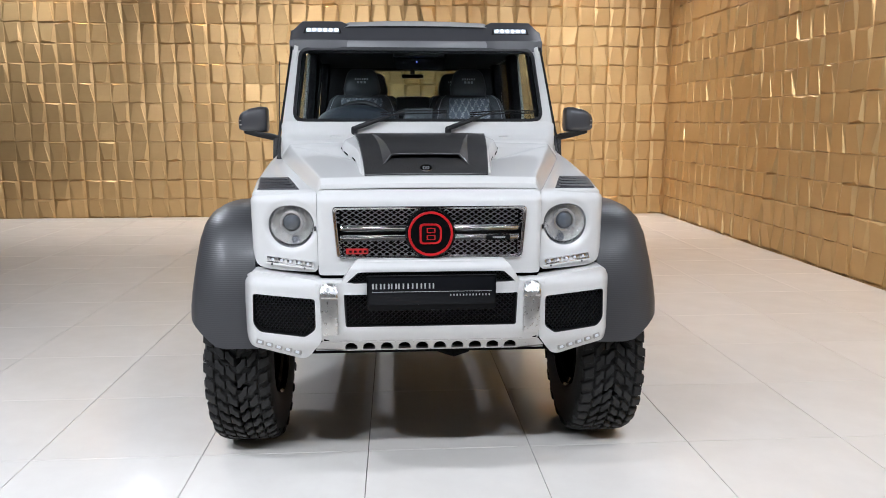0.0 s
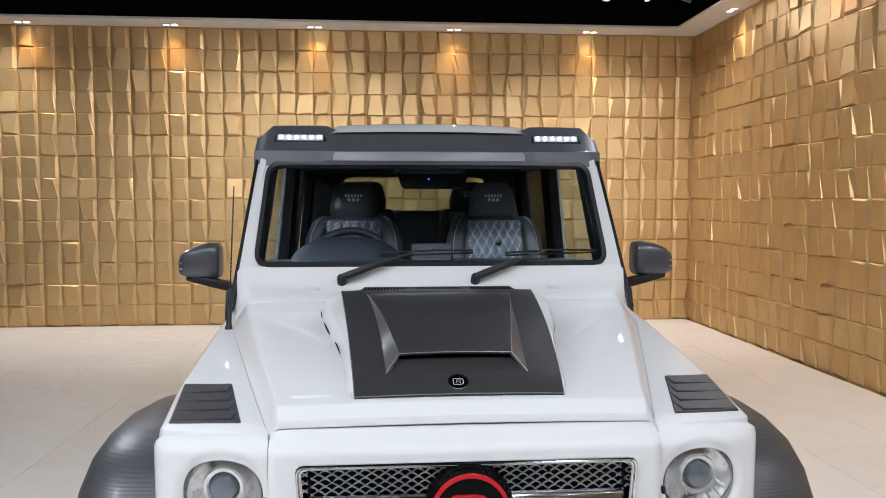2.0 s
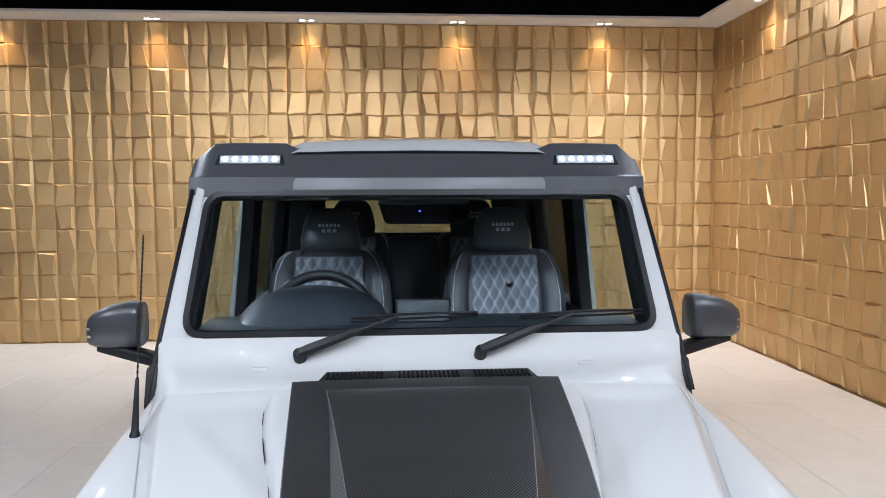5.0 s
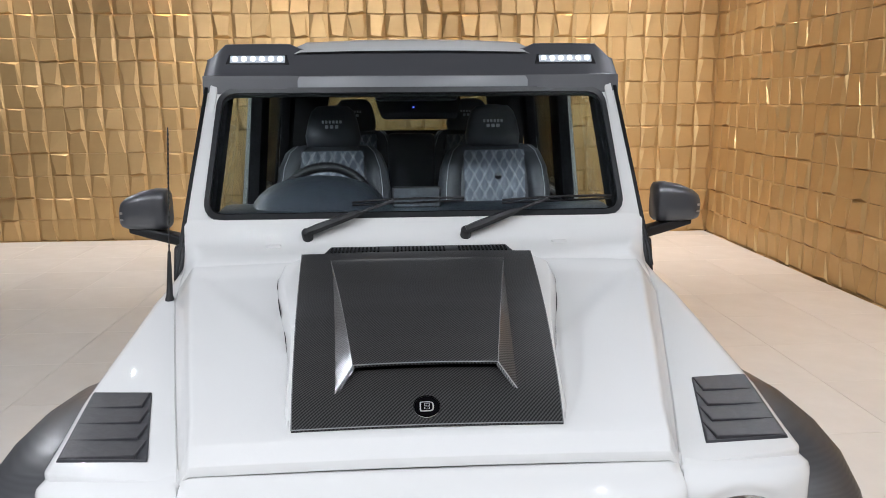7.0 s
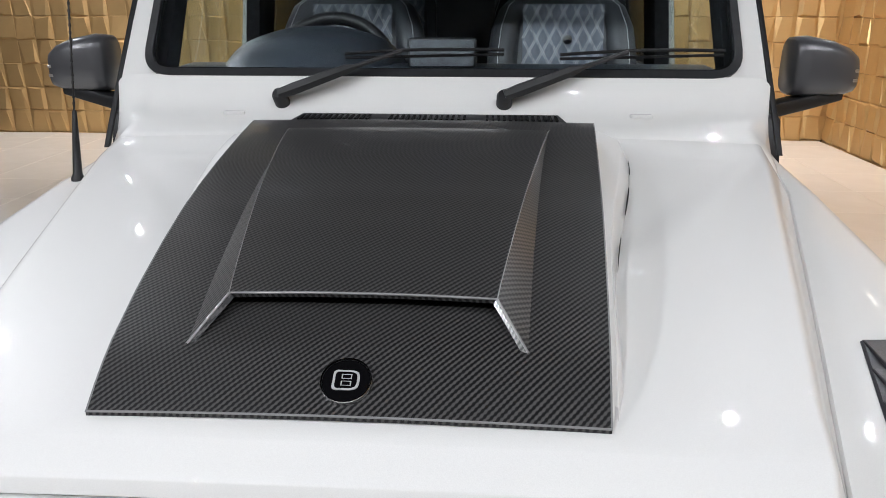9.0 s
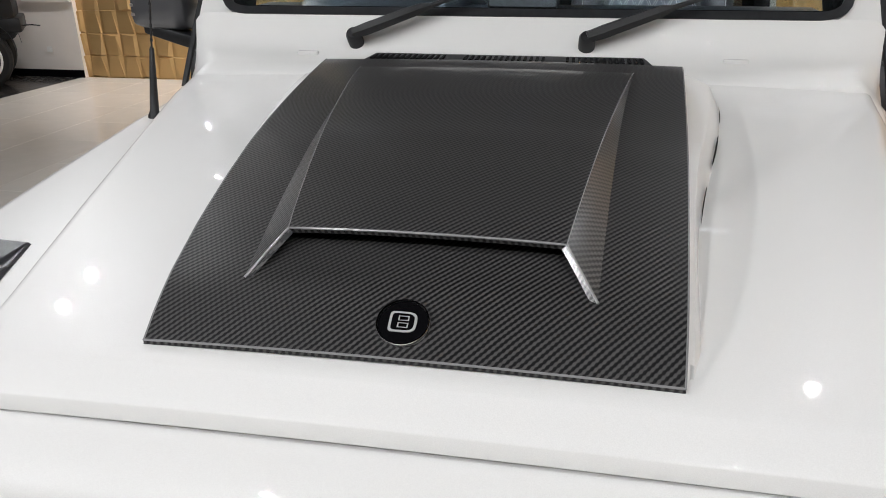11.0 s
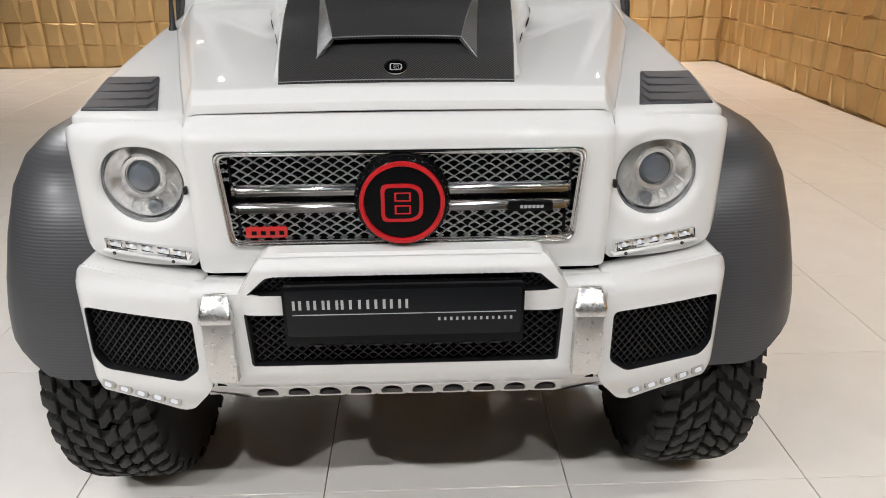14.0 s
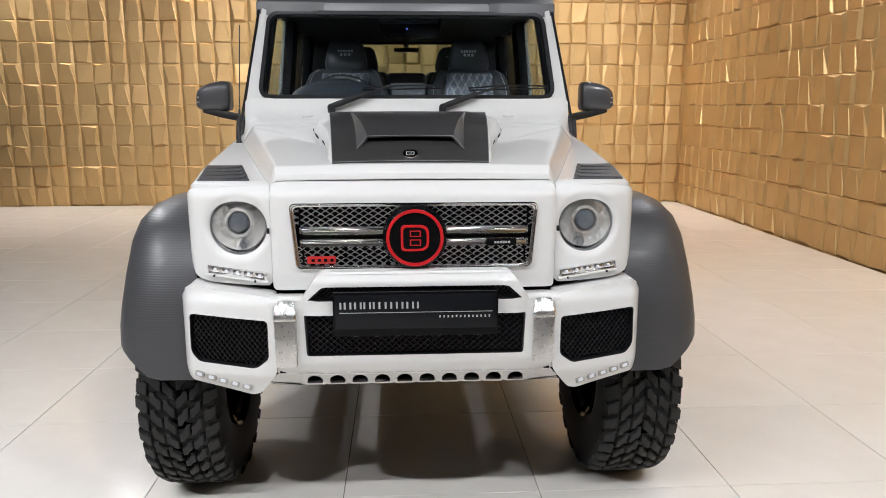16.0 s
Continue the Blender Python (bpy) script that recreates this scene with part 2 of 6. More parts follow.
def lathe(bm, profile, m, sides=32, cap=False):
    """profile: (radius, height) along local z; m places it."""
    rows = [[m @ Vector((r * math.cos(a), r * math.sin(a), h)) for a in (6.2831853 * j / sides for j in range(sides))] for r, h in profile]
    loft(bm, rows, True, cap)
    return bm


def rounded(x0, x1, z0, z1, r, n=5):
    pts = []
    for cx, cz, a0 in ((x1 - r, z1 - r, 0), (x0 + r, z1 - r, 90), (x0 + r, z0 + r, 180), (x1 - r, z0 + r, 270)):
        pts += [(cx + r * math.cos(radians(a0 + 90 * i / n)), cz + r * math.sin(radians(a0 + 90 * i / n))) for i in range(n + 1)]
    return pts


def round_poly(pts, r, n=3):
    """Corners of a polygon cut round, r metres from each corner."""
    out = []
    for i, p in enumerate(pts):
        p, a, b = Vector(p), Vector(pts[i - 1]), Vector(pts[(i + 1) % len(pts)])
        ra, rb = min(r, (a - p).length * 0.45), min(r, (b - p).length * 0.45)
        pa, pb = p + (a - p).normalized() * ra, p + (b - p).normalized() * rb
        for k in range(n + 1):
            t = k / n
            out.append(tuple((1 - t) ** 2 * pa + 2 * t * (1 - t) * p + t * t * pb))
    return out


def around(poly, centre, n, phase=0.0):
    """n points of a polygon's outline, met by rays from centre at even angles and at its corners' angles."""
    c = Vector(centre)
    out = []
    for k in range(n):
        d = Vector((math.cos(phase + 6.2831853 * k / n), math.sin(phase + 6.2831853 * k / n)))
        best = None
        for i in range(len(poly)):
            a, b = Vector(poly[i - 1]) - c, Vector(poly[i]) - c
            e = b - a
            det = d.x * -e.y + d.y * e.x
            if abs(det) < 1e-12:
                continue
            s = (a.x * -e.y + a.y * e.x) / det
            t = (d.x * a.y - d.y * a.x) / det
            if s > 0 and -1e-6 <= t <= 1 + 1e-6 and (best is None or s > best):
                best = s
        out.append(tuple(c + d * (best or 0)))
    return out


def holed(bm, outer, inner, centre, yf, n=96, rings=5, back=0.03, skirt=0.0, lip=0.004):
    """A front panel between an outer outline and a hole, on the surface y = yf(x, z), with walls into the hole and a skirt behind."""
    o, i = around(outer, centre, n), around(inner, centre, n)
    rows = []
    if skirt:
        rows.append([(x, yf(x, z) + skirt, z) for x, z in o])
    for k in range(rings + 1):
        t = k / rings
        rows.append([((1 - t) * a[0] + t * b[0], yf((1 - t) * a[0] + t * b[0], (1 - t) * a[1] + t * b[1]), (1 - t) * a[1] + t * b[1]) for a, b in zip(o, i)])
    rows.append([(x, yf(x, z) + back, z) for x, z in i])
    loft(bm, rows, True)
    return bm


def lattice(bm, inside, x0, x1, z0, z1, cw, ch, y, wire, depth, yf=None, arch=0.0):
    """A diamond net of thin bars: inside(x, z) says where; cells cw wide, ch high; arch bows the bars."""
    yf = yf or (lambda x, z: y)

    def bar(p, q):
        m = ((p[0] + q[0]) / 2, (p[1] + q[1]) / 2 + arch)
        if not (inside(*p) and inside(*q)):
            return
        dx, dz = q[0] - p[0], q[1] - p[1]
        k = wire / math.hypot(dx, dz)
        nx, nz = -dz * k, dx * k
        rows = []
        for c in ((p, m, q) if arch else (p, q)):
            x, z = c
            f = yf(x, z)
            rows.append([(x + nx, f + depth, z + nz), (x + nx * 0.5, f, z + nz * 0.5), (x - nx * 0.5, f, z - nz * 0.5), (x - nx, f + depth, z - nz)])
        loft(bm, rows)

    nx, nz = int((x1 - x0) / cw) + 2, int((z1 - z0) / ch) + 2
    for i in range(nx):
        for j in range(nz * 2):
            x, z = x0 + (i + 0.5 * (j % 2)) * cw, z0 + j * ch / 2
            bar((x, z), (x + cw / 2, z + ch / 2))
            bar((x, z), (x - cw / 2, z + ch / 2))
    return bm


def within(poly):
    def test(x, z):
        c = False
        for i in range(len(poly)):
            (xa, za), (xb, zb) = poly[i - 1], poly[i]
            if (za > z) != (zb > z) and x < (xb - xa) * (z - za) / (zb - za) + xa:
                c = not c
        return c
    return test


def smooth(a, b, v):
    t = min(1, max(0, (v - a) / (b - a)))
    return t * t * (3 - 2 * t)


def fit_line(v, pts):
    """Straight pieces through (v, value) pairs."""
    for (a, fa), (b, fb) in zip(pts, pts[1:]):
        if v <= b:
            return fa + (fb - fa) * (v - a) / (b - a)
    return pts[-1][1]


# ---- the room ----
def slab(name, x0, x1, y0, y1, z0, z1, mat, label, category):
    return thing(name, box(bmesh.new(), x0, x1, y0, y1, z0, z1), mat, label, category, "structure", smooth=0)


floor = slab("floor", GOLD_X - 0.07, WALL_X, BACK_Y, WALL_Y, -0.2, -0.012, GROUT, "cream polished porcelain tile floor with dark thin joints", "floor")
slab("floor_dark", LEFT_X, GOLD_X - 0.07, BACK_Y, WALL_Y, -0.2, -0.002, DARK_TILE, "dark grey polished floor beside the cream tiles", "floor")
wall_back = slab("wall_back", GOLD_X, WALL_X + 0.2, WALL_Y + 0.04, WALL_Y + 0.24, 0, CEIL_Z, GOLD, "wall clad with gold relief panels", "wall")
wall_right = slab("wall_right", WALL_X + 0.04, WALL_X + 0.24, BACK_Y, WALL_Y + 0.04, 0, CEIL_Z, GOLD, "wall clad with gold relief panels", "wall")
slab("wall_white", LEFT_X, GOLD_X, WALL_Y - 0.05, WALL_Y + 0.24, 0, CEIL_Z, WARM_PLASTER, "plain warm white plastered wall beside gold panelling", "wall")
slab("wall_left", LEFT_X - 0.2, LEFT_X, BACK_Y, WALL_Y + 0.24, 0, CEIL_Z, DIM_PLASTER, "plain taupe plastered wall", "wall")
slab("wall_front", LEFT_X - 0.2, WALL_X + 0.24, BACK_Y - 0.2, BACK_Y, 0, CEIL_Z, GREIGE, "plain grey plastered wall", "wall")
slab("ceiling", LEFT_X - 0.2, WALL_X + 0.24, BACK_Y - 0.2, WALL_Y + 0.24, CEIL_Z, CEIL_Z + 0.2, CEILING, "matt black painted ceiling", "ceiling")
slab("baseboard", LEFT_X, GOLD_X - 0.005, WALL_Y - 0.07, WALL_Y - 0.05, 0, 0.11, BLACK_GLOSS, "black baseboard along the white wall", "baseboard")
slab("wall_ledge", -7.75, GOLD_X - 0.01, WALL_Y - 0.10, WALL_Y - 0.05, 1.07, 1.19, PLASTER, "narrow white ledge along the white wall", "trim")

# white soffit round the black ceiling
slab("soffit_back", GOLD_X, WALL_X + 0.04, WALL_Y - 0.45, WALL_Y + 0.04, SOFFIT_Z, SOFFIT_Z + 0.03, PLASTER, "white soffit band above the gold wall", "trim")
slab("soffit_right", WALL_X - 0.45, WALL_X + 0.04, BACK_Y, WALL_Y - 0.45, SOFFIT_Z, SOFFIT_Z + 0.03, PLASTER, "white soffit band above the gold wall", "trim")

# black-painted upper walls behind the soffit's inner edge
slab("wall_upper_back", GOLD_X, WALL_X - 0.43, WALL_Y - 0.43, WALL_Y - 0.38, SOFFIT_Z + 0.03, CEIL_Z, CEILING, "black painted upper wall above the soffit", "wall")
slab("wall_upper_right", WALL_X - 0.43, WALL_X - 0.38, BACK_Y, WALL_Y - 0.38, SOFFIT_Z + 0.03, CEIL_Z, CEILING, "black painted upper wall above the soffit", "wall")

# relief panels: three by two cells, each a tilted facet with sloping flanks
CELL_W, CELL_H, ROWS_UP = 0.2665, 0.3165, 14


def panel_mesh(variant):
    """Six raised facets, each tilted its own way, with flanks that widen upwards or downwards or close up."""
    rnd = random.Random(140 + variant)
    bm = bmesh.new()
    for i in range(3):
        for j in range(2):
            x0, z0 = i * CELL_W, j * CELL_H
            x1, z1 = x0 + CELL_W, z0 + CELL_H

            def flank():
                kind = rnd.random()
                wide, thin = rnd.uniform(0.05, 0.082), rnd.uniform(0.006, 0.02)
                if kind < 0.16:
                    return (0.004, 0.004)
                if kind < 0.32:
                    return (0.75 * wide, 0.75 * wide)
                up = (kind < 0.84) == bool(j)
                return (thin, wide) if up else (wide, thin)

            def brow():
                kind = rnd.random()
                if kind < 0.5:
                    return (0.004, 0.004)
                a, b = rnd.uniform(0.004, 0.014), rnd.uniform(0.02, 0.04)
                return (a, b) if kind < 0.68 else (b, a) if kind < 0.84 else (b, b)

            (l0, l1), (r0, r1), (fl, fr), (hl, hr) = flank(), flank(), brow(), brow()
            lift = rnd.uniform(0.030, 0.036)
            left, right, foot, head = (lift if p + q > 0.012 else 0.004 for p, q in ((l0, l1), (r0, r1), (fl, fr), (hl, hr)))
            mid, ax, az = (left + right + foot + head) / 4, (right - left) / 2, (head - foot) / 2
            corners = ((x0 + 0.002 + l0, z0 + fl), (x1 - 0.002 - r0, z0 + fr), (x1 - 0.002 - r1, z1 - hr), (x0 + 0.002 + l1, z1 - hl))
            o = [bm.verts.new(p) for p in ((x0, 0, z0), (x1, 0, z0), (x1, 0, z1), (x0, 0, z1))]
            f = []
            for x, z in corners:
                u, v = (x - x0) / CELL_W * 2 - 1, (z - z0) / CELL_H * 2 - 1
                f.append(bm.verts.new((x, -max(0.002, mid + ax * u + az * v), z)))
            bm.faces.new(f)
            for a in range(4):
                b = (a + 1) % 4
                bm.faces.new((o[a], o[b], f[b], f[a]))
    return link_mesh("wall_panel", bm, GOLD, 0, 0.0022, 1)


panels = [panel_mesh(v) for v in range(12)]


def clad(wall, origin, turn, length):
    """Panels from origin along the wall, the lowest course cut to one row by the floor."""
    cols = int(length / (3 * CELL_W)) + 1
    for c in range(cols):
        for r in range(8):
            z = (2 * r - 1) * CELL_H
            if z > SOFFIT_Z - 0.1:
                continue
            ob = new("wall_panel", panels[(c * 5 + r * 7 + c * r) % 12])
            ob.parent = wall
            ob.matrix_basis = Matrix.Translation((*origin, z)) @ Matrix.Rotation(turn, 4, "Z") @ Matrix.Translation((c * 3 * CELL_W, 0, 0))


# sockets, switches
def socket_plate(x, z):
    bm = bmesh.new()
    prism(bm, rounded(x - 0.04, x + 0.04, z - 0.04, z + 0.04, 0.006), (WALL_Y - 0.063, WALL_Y - 0.05))
    return thing("wall_socket", bm, PLASTER, "small white wall socket plate", "socket")


# ---- ceiling lamps ----
def downlight(x, y, axis):
    """A twin square recessed downlight at the soffit, washing the wall below it."""
    base = empty("recessed_downlight", "twin square recessed downlight with warm glow in the soffit", "downlight", "downlights in the soffit", (x, y, SOFFIT_Z))
    for k in (-1, 1):
        dx, dy = (0.06 * k, 0) if axis == "x" else (0, 0.06 * k)
        bm = bmesh.new()
        for a, b, c, d in ((-0.05, 0.05, -0.05, -0.038), (-0.05, 0.05, 0.038, 0.05), (-0.05, -0.038, -0.038, 0.038), (0.038, 0.05, -0.038, 0.038)):
            box(bm, dx + a, dx + b, dy + c, dy + d, -0.008, 0.0)
        part("frame", bm, BRUSHED, base, "", 0, 0)
        part("diffuser", box(bmesh.new(), dx - 0.036, dx + 0.036, dy - 0.036, dy + 0.036, -0.004, -0.001), DOWNLIGHT, base, "glowing warm diffuser", 0, 0)
    lamp("downlight_beam", pose(x, y, SOFFIT_Z - 0.02), 5.2, (1.0, 0.62, 0.28), 0.10, radians(90))


for k in range(5):
    downlight(-5.39 + 2.065 * k, WALL_Y - 0.14, "x")
for k in range(4):
    downlight(WALL_X - 0.14, 8.0 - 2.065 * k, "y")


def track_spot(x, y, aim, lit=True, watts=60, high=0.0, spread=120):
    """A cylinder spotlight on a ceiling track, tilted towards aim."""
    z = TRACK_Z + high
    base = empty("track_spotlight", "white cylinder track spotlight, switched on" if lit else "grey cylinder track spotlight, switched off", "spotlight", "spotlights on the ceiling tracks", (x, y, z))
    part("bracket", box(box(bmesh.new(), -0.012, 0.012, -0.012, 0.012, -0.09, 0.0), -0.05, 0.05, -0.02, 0.02, -0.015, 0.012), GREY_METAL, base, "", 0.002)
    way = (Vector(aim) - Vector((x, y, z))).normalized()
    q = way.to_track_quat("-Z", "Y").to_matrix().to_4x4()
    m = Matrix.Translation((0, 0, -0.12)) @ q
    part("head", lathe(bmesh.new(), [(0.001, 0.15), (0.055, 0.15), (0.062, 0.14), (0.064, -0.1), (0.058, -0.1), (0.054, -0.07), (0.001, -0.07)], m, 24), GREY_METAL, base)
    part("lens", lathe(bmesh.new(), [(0.047, -0.075), (0.046, -0.082), (0.001, -0.086)], m, 24), SPOT_FACE if lit else LENS_DARK, base, "glowing white lens" if lit else "dark lens")
    if lit and watts:
        lamp("spotlight_beam", Matrix.Translation((x, y, z - 0.12)) @ q @ pose(0, 0, -0.11), watts, (1.0, 0.965, 0.925), 0.06, radians(spread))


def ceiling_track(x0, x1, y, high=0.0):
    bm = box(bmesh.new(), x0, x1, y - 0.018, y + 0.018, TRACK_Z + high, TRACK_Z + high + 0.035)
    ob = thing("ceiling_track", bm, CEILING, "black lamp track hung under the black ceiling", "track", "structure", bevel=0.003)
    n = int((x1 - x0) / 2)
    for k in range(n + 1):
        x = x0 + 0.1 + (x1 - x0 - 0.2) * k / n
        part("hanger", tube(bmesh.new(), ((x, y, TRACK_Z + high + 0.03), (x, y, CEIL_Z)), 0.006, 6), CEILING, ob)


LAMPS = 0.18
FAR_Y, FAR_UP = 8.2, 0.50
ceiling_track(-6.4, 4.1, FAR_Y, FAR_UP)
for y in (4.5, 2.6, -1.1, -2.75):
    ceiling_track(-6.0, 4.0, y)
for x, y0, y1 in ((-3.15, 4.56, 5.8), (-3.67, 2.66, 4.44), (1.81, 2.66, 4.44), (3.0, 3.2, 4.44)):
    thing("ceiling_track", box(bmesh.new(), x - 0.018, x + 0.018, y0, y1, TRACK_Z, TRACK_Z + 0.035), CEILING, "black lamp track hung under the black ceiling", "track", "structure", bevel=0.003)
for x in (-4.25, -2.73, -1.44, 0.75, 2.76):
    track_spot(x, FAR_Y, (x * 0.8, 7.0, 0), True, (25 if x > 2 else 50) * LAMPS, FAR_UP)
for x, aim, watts in ((-6.4, -5.6, 20), (-3.89, -6.5, 42), (-0.84, -5.0, 98), (-0.01, -2.4, 76), (1.58, 2.8, 46), (2.07, 4.6, 78), (3.9, 3.0, 44)):
    track_spot(x, FAR_Y, (aim, WALL_Y, 0.7), True, watts * LAMPS, FAR_UP, 84)
track_spot(-5.6, FAR_Y, (-8.0, WALL_Y, 0.9), True, 210 * LAMPS, FAR_UP)
for x, y, aim, watts in ((-3.67, 3.81, (-0.8, 1.6, 1.6), 68), (-3.67, 3.43, (-0.8, 1.0, 1.5), 68), (-3.15, 5.4, (-3.4, 4.4, 0), 90), (1.81, 3.12, (0.2, 2.1, 2.1), 52), (3.0, 3.6, (0.3, 2.1, 2.1), 52)):
    track_spot(x, y, aim, True, watts * LAMPS)
for x, aim in ((-3.1, -4.2), (-0.6, -1.2), (1.3, 2.0), (2.6, 3.8)):
    track_spot(x, 2.6, (aim, WALL_Y, 1.3), True, (100 if x < 0 else 62) * LAMPS, 0.0, 60)
for x in (-3.6, -1.25, 1.1, 3.3):
    track_spot(x, -1.1, (-2.3, -0.9, 0) if x < -3 else (x * 0.5, 1.2, 1.5), True, (245 if x < -3 else 54) * LAMPS)
for x in (-4.0, -1.7, 0.9, 2.7):
    track_spot(x, -2.75, (-2.0, -1.2, 0) if x < -3 else (2.3, -0.6, 0) if x > 2 else (x * 0.5, -0.4, 0.6), True, (280 if x < -3 else 140) * LAMPS)
ceiling_track(-6.0, 4.0, -6.5)
for y in (-3.6, -5.0):
    ceiling_track(-6.0, 4.0, y)
    for k in range(6):
        x = -5.2 + 1.6 * k + (0.5 if y < -4 else 0.0)
        track_spot(x, y, (x + 0.6, y + 1.4, 0), True, 0)
for x in (-4.5, -1.5, 1.5):
    track_spot(x, -6.5, (x, BACK_Y + 0.4, 0.8), True, 130 * LAMPS)
# spots turned to the right wall
for y in (-1.1, 2.6):
    track_spot(2.3, y, (WALL_X, y + 2.0, 1.3), True, 195 * LAMPS)
track_spot(3.3, FAR_Y, (WALL_X, 6.6, 1.2), True, 85 * LAMPS, FAR_UP)


# ---- the truck ----
truck = empty("pickup_truck", "pearl white six-wheel pickup truck with carbon trim on cream tiles", "pickup truck")


def both(build):
    for s in (-1, 1):
        build(s)


def seam(y):
    return fit_line(y, ((0.16, 0.474), (0.57, 0.598), (1.1, 0.752), (1.3, 0.79)))


def top_z(y):
    return 1.307 + (y - 0.2) * 0.10


def hood_z(x, y):
    z = 1.358 + (y - 0.165) * 0.115 + 0.006 * (1 - (x / 0.5) ** 2)
    z -= 0.011 * smooth(0.64, 0.70, y) * smooth(1.2, 1.13, y) * smooth(0.0, 0.06, 0.40 + (y - 0.70) * 0.68 - abs(x))
    return z


def hood():
    bm = bmesh.new()
    ys = [0.165, 0.163, 0.1632, 0.1645, 0.168, 0.198, 0.203, 0.210, 0.222] + [0.25 + 0.98 * k / 38 for k in range(1, 39)]
    rows = []
    for k, y in enumerate(ys):
        w = seam(y)
        row = []
        edge = fit_line(y, ((0.16, 0.026), (0.3, 0.038), (0.57, 0.046), (1.1, 0.062), (1.3, 0.064)))
        drop = (0.042, 0.040, 0.0225, 0.0205, 0.0192, 0.0016, 0.0006, 0.0001, 0.0)[k] if k < 9 else 0.0
        for i in range(-24, 25):
            x = (w - edge) * i / 24
            row.append((x, y, hood_z(x, y) - drop))
        e = top_z(y) - 0.004
        lift = row[0][2]
        d = lift - e
        left = [(-w, y, e - 0.03), (-w, y, min(e, lift)), (-w + 0.07 * edge, y, min(e + 0.005, lift)), (-w + 0.38 * edge, y, e + 0.47 * d), (-w + 0.72 * edge, y, e + 0.92 * d), (-w + 0.85 * edge, y, e + 0.99 * d)] if d > 0.008 else [(-w, y, e - 0.03)] + [(-w + 0.0001 * k, y, min(e, lift) - 0.001 + 0.0002 * k) for k in range(5)]
        right = [(-a, b, c) for a, b, c in left][::-1]
        rows.append(left + row + right)
    loft(bm, rows)
    return part("hood", bm, WHITE, truck, "white raised bonnet lid with bevelled edges", smooth=40)


hood()


def engine_bay():
    """A dark box under the lid, so that no light shows through the gaps."""
    bm = box(bmesh.new(), -0.66, 0.66, 0.21, 1.38, 0.62, 1.27)
    part("engine_bay", bm, BLACK_VOID, truck, "", 0.01)


engine_bay()


def panel_sweep(x):
    """How far the nose falls back towards its sides."""
    return 1.05 * max(0, x - 0.52) ** 2 + 0.022 * max(0, (x - 0.725) / 0.032) ** 2


def fender(s):
    bm = bmesh.new()
    rows = []
    for y, dz in ((0.166, -0.03), (0.1665, -0.005), (0.168, -0.0015), (0.171, 0.0), (0.25, 0), (0.5, 0), (0.8, 0), (1.1, 0), (1.33, 0), (1.5, 0.02)):
        w, z = seam(y) + 0.0005, top_z(max(y, 0.2)) + dz
        o = fit_line(y, ((0.16, 0.757), (0.2, 0.767), (0.7, 0.798), (1.1, 0.818), (1.3, 0.82), (1.6, 0.815)))
        half = [(w - 0.006, z - 0.02), (w, z - 0.003), (w + 0.003, z), (max(o - 0.026, w + 0.006), z), (max(o - 0.012, w + 0.012), z - 0.003),
                (max(o - 0.004, w + 0.016), z - 0.010), (o, z - 0.022), (o, 1.12), (o, 0.95)]
        rows.append([(s * x, y + smooth(0.45, 0.17, y) * panel_sweep(x), h) for x, h in half])
    loft(bm, rows)
    part("fender", bm, WHITE, truck, smooth=40)


both(fender)


# headlight panels
LIGHT = (0.582, 1.171, 0.0958)


def lamp_panel_y(x, z):
    x = abs(x)
    y = 0.122 + panel_sweep(x) + 0.010 * smooth(1.0, 0.95, z)
    y += 0.04 * max(0, (z - 1.262) / 0.045) ** 2
    d = math.hypot(x - LIGHT[0], z - LIGHT[1])
    return y + (0.016 - 0.006 * smooth(-0.03, 0.07, z - LIGHT[1])) * smooth(0.118, 0.09, d)


